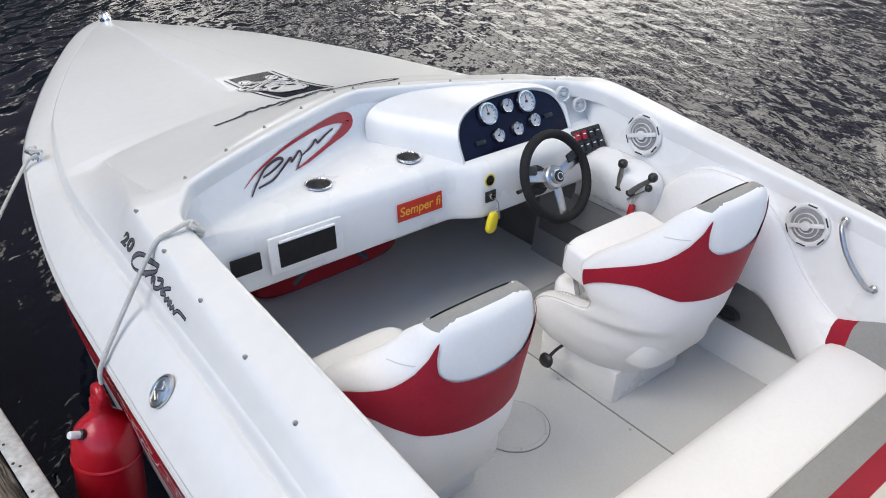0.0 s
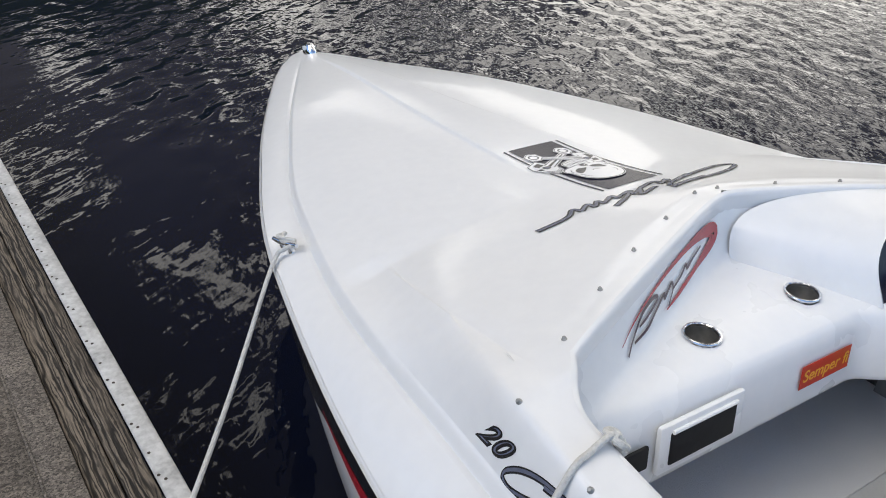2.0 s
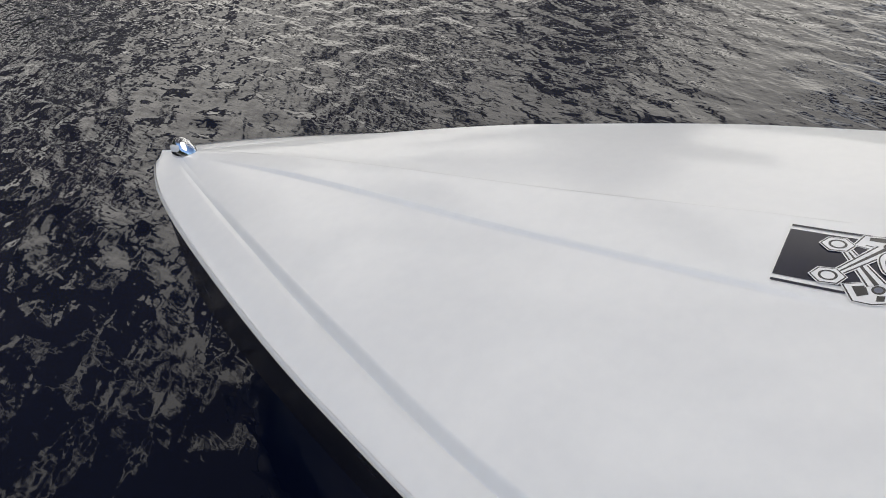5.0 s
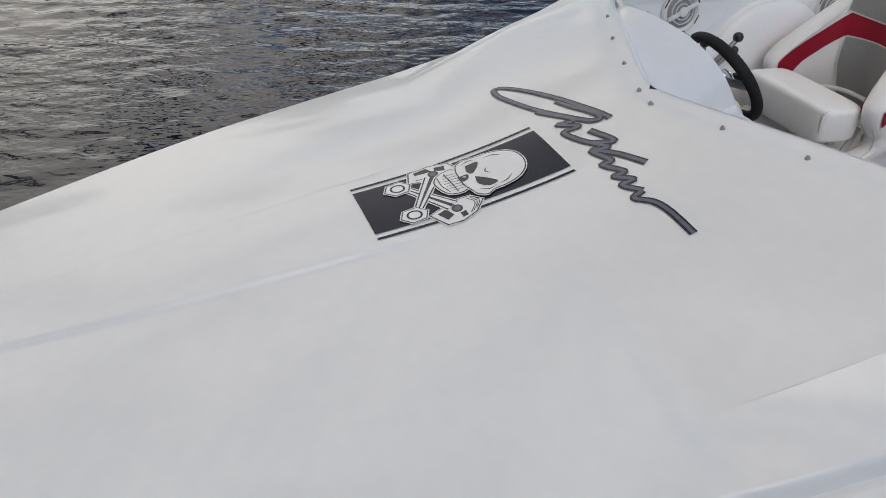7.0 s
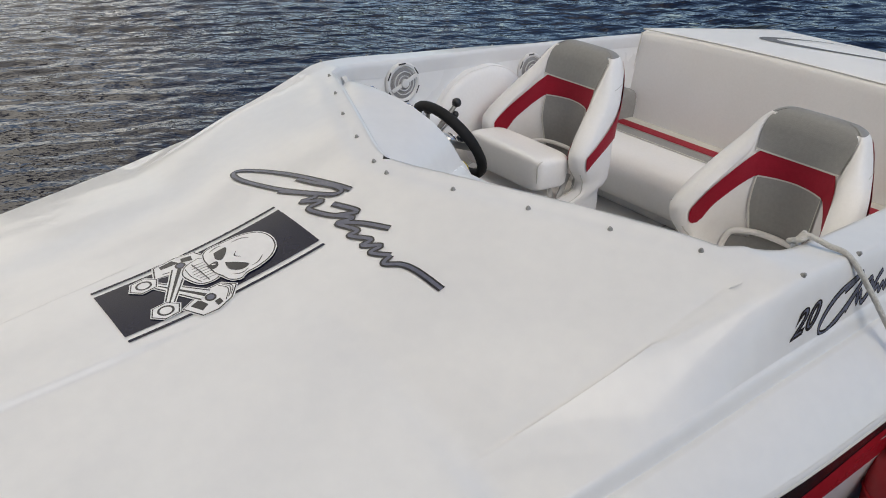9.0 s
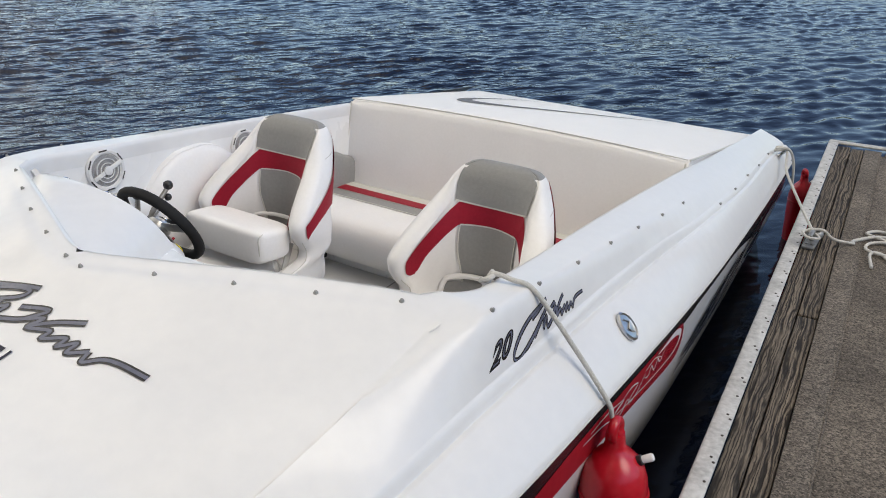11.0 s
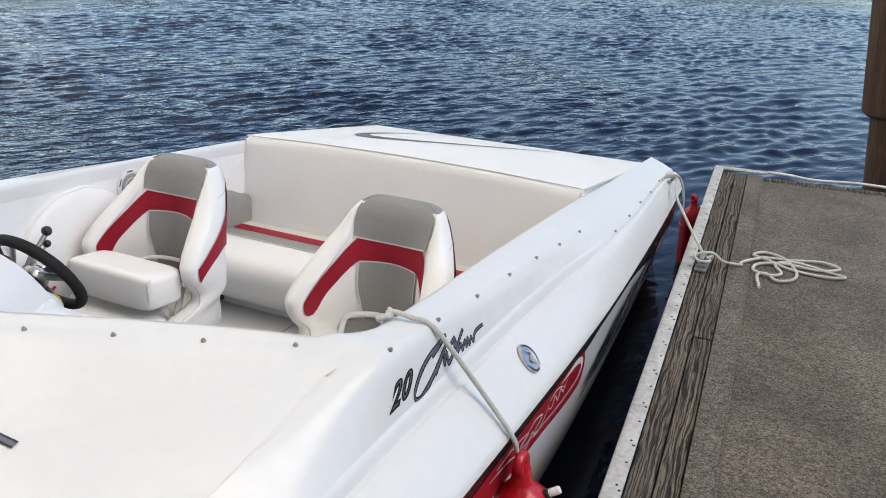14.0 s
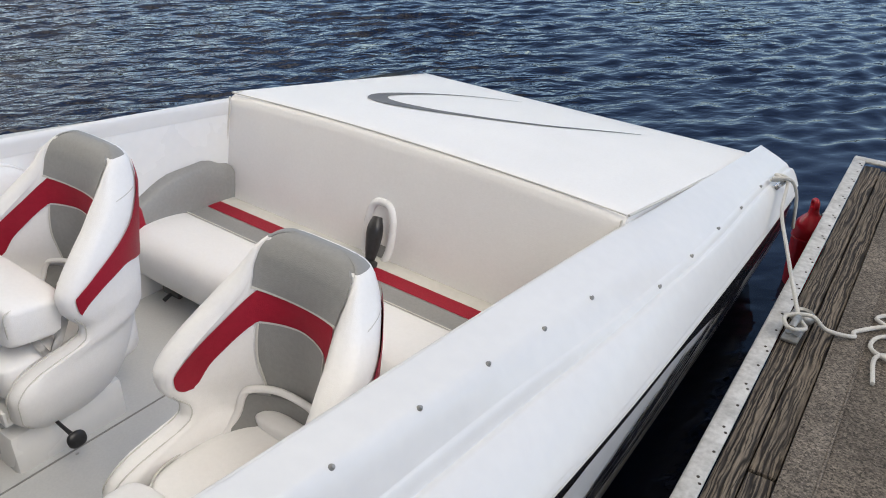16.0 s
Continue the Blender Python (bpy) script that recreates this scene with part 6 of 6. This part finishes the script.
helm = build_seat("helm_seat", "white helm bucket seat with red band, front bolster flipped up", True)
helm.location = (0.472, 0.0, 0.0)
mate = build_seat("passenger_seat", "white passenger bucket seat with red band and grey headrest", False)
mate.location = (-0.508, 0.032, 0.0)


# ---------------------------------------------------------------- rear bench and side padding
def build_bench():
    b = empty("rear_bench", "white rear bench with grey and red stripes across its seat", "bench", (0, -1.1, FLOOR_Z))
    o = Vector((0, 1.1, -FLOOR_Z))

    def strip(name, prof, mat, x0, x1, label="", up=0.0):
        bm = bmesh.new()
        grid_faces(bm, [[Vector((x, y, z + up)) + o for y, z in prof] for x in np.linspace(x0, x1, 24)])
        bmesh.ops.recalc_face_normals(bm, faces=bm.faces)
        return part(name, bm, mat, b, label)
    white = [(-0.97, 0.17), (-0.905, 0.205), (-0.862, 0.25), (-0.838, 0.30), (-0.829, 0.345), (-0.833, 0.383), (-0.848, 0.413), (-0.873, 0.433), (-0.905, 0.443), (-0.95, 0.446), (-1.0, 0.443), (-1.05, 0.437), (-1.085, 0.429), (-1.10, 0.422)]
    strip("seat_pad", white, VINYL, -0.83, 0.83, "white vinyl seat pad")
    strip("grey_stripe", [(-1.10, 0.425), (-1.13, 0.422), (-1.17, 0.419), (-1.195, 0.416)], GREYV, -0.83, 0.83, "grey vinyl stripe")
    strip("red_stripe", [(-1.195, 0.417), (-1.225, 0.416), (-1.262, 0.414)], REDV, -0.83, 0.83, "red vinyl stripe")
    # the rearmost strip is white vinyl, greyed to give the backrest's shade
    strip("rear_pad", [(-1.262, 0.414), (-1.29, 0.412), (-1.33, 0.408), (-1.36, 0.38)], PIPING, -0.83, 0.83, "white vinyl strip greyed for the backrest's shade")
    part("base", block((1.62, 0.40, 0.26), pose(0, -0.08, 0.13), 0.01), LINER, b)
    part("kick_panel", block((1.60, 0.02, 0.10), pose(0, 0.135, 0.05), 0.006), LINER, b)
    part("latch", block((0.10, 0.022, 0.030), pose(0.688, 0.195, 0.055), 0.006), BLACK, b, "black latch")
    part("latch_pin", tube([(0.688, 0.20, 0.05), (0.695, 0.235, 0.03)], 0.008, 8, 1), BLACK, b)
    for y, z in ((-1.10, 0.4265),):
        part("welt", tube([Vector((x, y, z)) + o for x in np.linspace(-0.825, 0.825, 10)], 0.003, 6, 1), PIPING, b)


build_bench()


def build_gear():
    g = empty("shift_lever", "black lever in a white slot of the engine cover", "lever", (0.012, -1.338, 0.495))
    rows = []
    ring = []
    for k in range(33):
        t = 2 * math.pi * k / 32
        ring.append((0.060 * math.copysign(abs(math.cos(t)) ** 0.7, math.cos(t)), 0.112 * math.copysign(abs(math.sin(t)) ** 0.8, math.sin(t))))
    part("surround", tube([(x, -0.012 - z * 0.27, z) for x, z in ring], 0.015, 10, 1), LINER, g, "white moulded surround")
    bm = bmesh.new()
    bm.faces.new([bm.verts.new((x * 0.92, -0.020 - z * 0.27, z * 0.95)) for x, z in ring[:-1]])
    part("slot", bm, GREYV, g)
    part("arm", tube([(-0.012, 0.006, 0.075), (-0.020, 0.030, 0.040), (-0.026, 0.054, -0.02), (-0.030, 0.078, -0.075)], [0.018, 0.030, 0.026, 0.015], 12), BLACK, g)
    part("grip", block((0.060, 0.040, 0.046), pose(-0.032, 0.088, -0.080, 20), 0.008), BLACK, g)


build_gear()


def build_side_padding():
    for s in (1, -1):
        pad = empty("side_bolster", "white padded vinyl bolster on the cockpit side", "bolster", (s * 0.865, -0.22, 0.5), "side bolsters")
        bm = bmesh.new()
        rows = []
        top = spline([(-0.95, 0.455), (-0.854, 0.497), (-0.776, 0.541), (-0.688, 0.619), (-0.62, 0.700), (-0.556, 0.773), (-0.49, 0.818), (-0.40, 0.840), (-0.308, 0.836), (-0.223, 0.804), (-0.142, 0.735), (-0.082, 0.605), (-0.05, 0.50)])
        low = spline([(-0.95, 0.29), (-0.80, 0.29), (-0.773, 0.305), (-0.72, 0.353), (-0.674, 0.395), (-0.626, 0.438), (-0.564, 0.464), (-0.485, 0.470), (-0.36, 0.42), (-0.25, 0.37), (-0.15, 0.35), (-0.05, 0.42)])
        for y in np.linspace(-0.05, -0.95, 44):
            a, b = top(y) - 0.5, low(y) - 0.5
            h = a - b
            full = 0.070 * min(1.0, h / 0.16)
            rows.append([Vector((-s * (d + 0.055 * max(0.0, 0.36 - (z + 0.5)) / 0.3), y + 0.22, z)) for d, z in ((-0.02, a + 0.004), (0.020, a), (0.2 * full + 0.022, a - 0.03 * min(1, h / 0.2)), (0.85 * full, a - 0.32 * h), (full, a - 0.6 * h), (0.92 * full, b + 0.12 * h), (0.6 * full, b), (-0.01, b + 0.004))])
        grid_faces(bm, rows)
        bmesh.ops.recalc_face_normals(bm, faces=bm.faces)
        part("pad", bm, VINYL, pad, angle=60)
        part("welt", tube([r[1] for r in rows[1:-6]], 0.002, 6, 1), VINYL, pad)
        # quarter pad beside the bench
        q = empty("quarter_pad", "white and grey corner pad with a red stripe beside the bench", "pad", (s * 0.83, -1.08, 0.42), "quarter pads")

        def panel(name, y0, y1, mat, lift, lab=""):
            bm = bmesh.new()
            rows = []
            for y in np.linspace(y0, y1, 12):
                t = (y + 0.62) / -0.74
                h = 0.075 + 0.09 * sstep(-0.80, -1.10, y) - 0.05 * sstep(-1.24, -1.36, y)
                rows.append([Vector((-s * (d + lift), y + 1.08, z)) for d, z in ((-0.03, h), (0.0, h - 0.004), (0.016, h - 0.02), (0.026, h - 0.08), (0.03, -0.03))])
            grid_faces(bm, rows)
            bmesh.ops.recalc_face_normals(bm, faces=bm.faces)
            part(name, bm, mat, q, lab)
        panel("white_panel", -0.80, -0.852, VINYL, 0.0)
        panel("red_panel", -0.852, -0.915, REDV, 0.0, "red vinyl stripe")
        panel("grey_panel", -0.915, -1.36, GREYV, 0.0, "grey vinyl panel")


build_side_padding()

# a flat dark sheet that paints the recess's shade under the starboard bolster
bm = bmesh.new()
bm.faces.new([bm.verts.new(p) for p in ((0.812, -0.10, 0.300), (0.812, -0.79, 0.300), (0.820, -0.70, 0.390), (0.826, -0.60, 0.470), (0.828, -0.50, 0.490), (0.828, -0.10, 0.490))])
part("locker_shade", bm, DARKGREY, boat, "flat dark sheet giving the shade of the recess under the side bolster")
cup = part("locker_fitting", lathe([(0.034, 0.0), (0.034, 0.008), (0.026, 0.010), (0.022, 0.002), (0, 0.001)], 24, m=Matrix.Diagonal((1.5, 0.8, 1, 1))), BLACK, boat, "black oval fitting")
cup.matrix_local = facing((0.806, -0.50, 0.345), (-0.9, 0, 0.35))

hatchlid = empty("floor_hatch", "round white screw-down deck plate in the cockpit floor", "deck plate", (-0.066, -0.295, FLOOR_Z))
part("ring", lathe([(0.122, 0), (0.122, 0.004), (0.112, 0.006), (0.107, 0.003)], 40), FLOOR, hatchlid)
part("lid", lathe([(0.106, 0.001), (0.105, 0.004), (0, 0.005)], 40), FLOOR, hatchlid)
part("gap", lathe([(0.1235, 0.0004), (0.1265, 0.0012), (0.1235, 0.0012)], 40), GREYV, hatchlid)
for k in range(6):
    a = 2 * math.pi * k / 6
    part("screw", lathe([(0.004, 0.004), (0.004, 0.007), (0, 0.0072)], 8, m=pose(0.115 * math.cos(a), 0.115 * math.sin(a), 0)), STEEL, hatchlid)
for x, y in ((0.235, -0.55), (0.235, -0.22), (0.275, -0.75), (-0.15, 0.25)):
    part("floor_screw", lathe([(0.005, 0), (0.005, 0.003), (0, 0.0035)], 8, m=pose(x, y, FLOOR_Z)), STEEL, boat)

# a red bag stowed under the dash
bag = empty("stowed_bag", "red bag stowed on the carpet under the dash", "bag", (-0.06, 0.93, FLOOR_Z + 0.012))
part("body", pillow((0.74, 0.26, 0.24), pose(0, 0, 0.118, 0, 0, 2), 5, 34, 14), REDF, bag)
part("strap", tube([(-0.2, -0.13, 0.06), (-0.1, -0.14, 0.13), (0.05, -0.14, 0.14), (0.16, -0.13, 0.06)], 0.012, 8), INK, bag)


# ---------------------------------------------------------------- ropes and fenders
def rope(name, label, runs, r=0.0065):
    """A twisted rope along several runs of points."""
    thing = empty(name, label, "rope")
    for pts in runs:
        part("length", tube([tuple(p) for p in pts], r, 10, 6), ROPE, thing)
    return thing


def coil_points():
    """Loops of slack rope on the dock, thrown over one another."""
    c = [(0.14, -1.90), (0.24, -1.99), (0.36, -2.03), (0.52, -2.06), (0.60, -2.02), (0.50, -1.97), (0.34, -1.96), (0.22, -1.92), (0.20, -1.84), (0.27, -1.80), (0.33, -1.86), (0.30, -1.95), (0.40, -2.00),
         (0.55, -1.97), (0.62, -1.93), (0.53, -1.90), (0.38, -1.92), (0.26, -1.97), (0.19, -2.02), (0.25, -2.07), (0.34, -2.02), (0.40, -1.90), (0.38, -1.80), (0.31, -1.76), (0.26, -1.83), (0.22, -1.78), (0.235, -1.66)]
    return [dock_at(0.12 + 0.86 * u, v + 0.10, 0.0070 + 0.008 * (0.5 + 0.5 * math.sin(k * 2.3))) for k, (u, v) in enumerate(c)]


bow_cleat, dock_a, dock_b = on_deck(-0.958, 1.43, 0.02), dock_at(0.085, 0.72, 0.05), dock_at(0.085, -1.70, 0.05)
rail_a = Vector((-RAIL_X(1.38) - 0.012, 1.38, RAIL_Z(1.38) + 0.01))
rope("bow_line", "white braided bow line from the deck cleat to the dock", [
    [bow_cleat + Vector((0.012, 0.045, 0.015)), bow_cleat + Vector((-0.012, 0.01, 0.012)), bow_cleat + Vector((0.014, -0.03, 0.012)), bow_cleat + Vector((-0.02, -0.03, 0.006)), rail_a,
     rail_a.lerp(dock_a, 0.5) + Vector((0, 0, -0.02)), dock_a],
    [bow_cleat + Vector((0.02, -0.02, 0.018)), bow_cleat + Vector((-0.018, 0.02, 0.022)), bow_cleat + Vector((0.016, 0.05, 0.010))],
    [dock_a, dock_a + Vector((-0.03, 0.03, -0.02)), dock_a + Vector((0.0, 0.07, 0.0)), dock_a + Vector((0.03, 0.02, 0.015)), dock_a + Vector((-0.02, -0.01, 0.02)), dock_a + Vector((-0.04, 0.05, 0.02)),
     dock_a + Vector((-0.09, 0.04, 0.005)), dock_a + Vector((-0.15, -0.10, -0.035)), dock_a + Vector((-0.22, -0.30, -0.038)), dock_a + Vector((-0.38, -0.52, -0.038)), dock_a + Vector((-0.62, -0.60, -0.038))]])
stern_cleat = on_deck(-1.045, -2.50, 0.02)
rope("stern_line", "white braided mooring line tied to the dock in loose loops", [
    [stern_cleat + Vector((0.02, 0.03, 0.012)), stern_cleat + Vector((-0.02, 0.0, 0.016)), stern_cleat + Vector((0.02, -0.03, 0.014)), stern_cleat + Vector((-0.03, -0.02, 0.01)),
     stern_cleat.lerp(dock_b, 0.25) + Vector((0, 0, -0.006)), stern_cleat.lerp(dock_b, 0.5) + Vector((0, 0, -0.012)), stern_cleat.lerp(dock_b, 0.75) + Vector((0, 0, -0.008)), dock_b],
    [stern_cleat + Vector((0.012, 0.05, 0.03)), stern_cleat + Vector((-0.03, 0.02, 0.03)), stern_cleat + Vector((-0.05, -0.03, 0.0)), stern_cleat + Vector((-0.07, -0.06, -0.07)), stern_cleat + Vector((-0.085, -0.06, -0.20))],
    [dock_b, dock_b + Vector((-0.03, 0.03, -0.01)), dock_b + Vector((0.01, 0.07, 0.0)), dock_b + Vector((0.035, 0.01, 0.0)), dock_b + Vector((-0.03, -0.02, 0.01)), dock_b + Vector((-0.08, -0.02, -0.02)),
     dock_b + Vector((-0.15, -0.06, -0.036))] + coil_points()[:3],
    coil_points()])
tie = Vector((-0.872, 0.172, 0.962))
over = on_deck(-0.93, 0.165, 0.012)
f_top = Vector((-1.195, 0.105, 0.635))
rope("fender_line", "white braided line from the cockpit edge down to the fender", [
    [tie + Vector((0.02, -0.012, -0.035)), tie + Vector((0.006, 0.006, -0.004)), tie + Vector((-0.01, 0.0, 0.014)), over, on_deck(-0.985, 0.155, 0.012), (on_deck(-0.985, 0.155, 0.012) + Vector((-RAIL_X(0.115) - 0.014, 0.115, RAIL_Z(0.115) + 0.010))) * 0.5 + Vector((0, 0, 0.004)),
     Vector((-RAIL_X(0.115) - 0.014, 0.115, RAIL_Z(0.115) + 0.004)), f_top],
    [tie + Vector((0.022, -0.014, -0.020)), tie + Vector((-0.004, -0.016, 0.006)), tie + Vector((-0.006, 0.016, 0.008)), tie + Vector((0.020, 0.016, -0.006)), tie + Vector((0.018, -0.010, -0.016)), tie + Vector((-0.002, -0.004, 0.016)), tie + Vector((0.020, 0.004, -0.040))]])
part("cleat_eye", lathe([(0.012, -0.004), (0.012, 0.004), (0.007, 0.010), (0, 0.011)], 12, m=Matrix.Translation(tie + Vector((0.012, 0, -0.016)))), STEEL, boat)


def build_fender(name, label, top, lean):
    f = empty(name, label, "fender", top, "boat fenders")
    rad = 0.088
    body = lathe([(0, -0.60), (0.045, -0.59), (0.085, -0.55), (rad, -0.49), (rad, -0.20), (rad * 0.97, -0.155), (rad * 0.84, -0.115), (rad * 0.55, -0.085), (0.032, -0.07), (0.026, -0.05), (0.024, -0.02)], 32)
    part("body", body, FENDER, f, "glossy red vinyl body")
    part("eye", tube([(0, 0.022 * math.cos(a), -0.012 + 0.024 * math.sin(a)) for a in np.linspace(-math.pi / 2, 1.5 * math.pi, 17)], 0.014, 10, 1), FENDER, f)
    part("shoulder_ring", lathe([(rad + 0.001, -0.205), (rad + 0.004, -0.200), (rad + 0.001, -0.195)], 32), FENDER, f)
    v = part("valve", lathe([(0.010, 0.0), (0.011, 0.032), (0.009, 0.036), (0, 0.037)], 14, m=facing((-0.060, -0.02, -0.098), (-0.8, -0.2, 0.45))), WHITEF, f, "white valve cap")
    part("valve_collar", lathe([(0.014, -0.012), (0.014, 0.006), (0.010, 0.008)], 14, m=facing((-0.060, -0.02, -0.098), (-0.8, -0.2, 0.45))), BLACK, f)
    f.matrix_world = Matrix.Translation(top) @ pose(0, 0, 0, *lean)
    return f


build_fender("fender", "red cylindrical fender hanging at the hull side", f_top + Vector((-0.012, 0.0, -0.02)), (0, 4, 0))
build_fender("fender", "red fender hanging at the stern by the dock", Vector((-1.14, -2.86, 0.40)), (0, 3, 40)).scale = (0.8, 0.8, 0.8)


# ---------------------------------------------------------------- engine cover mark
def cover_mark():
    def top(x, y):
        q = (-1.465 - y) / 1.27
        return Vector((x, y, 0.814 - 0.22 * q + 0.042 * math.sin(math.pi * min(max(q, 0), 1)) * (1 - (x / 0.9) ** 2) + 0.022 * (1 - (x / 0.88) ** 2) * (1 - q) ** 2))
    pts = [(0.13, -2.50), (0.255, -2.335), (0.37, -2.16), (0.445, -2.02), (0.475, -1.92), (0.435, -1.840), (0.33, -1.815), (0.20, -1.835), (0.08, -1.875), (-0.12, -1.985), (-0.285, -2.146), (-0.48, -2.46)]
    ws = [0.006, 0.014, 0.022, 0.045, 0.070, 0.085, 0.072, 0.052, 0.036, 0.026, 0.018, 0.008]
    film("stitched_mark", brush(pts, ws), SWOOSH, bpy.data.objects["engine_cover"], 0.003, "dark grey stitched crescent", lambda x, y: top(x, y) - Vector((0, -1.45, 0.4)))


cover_mark()
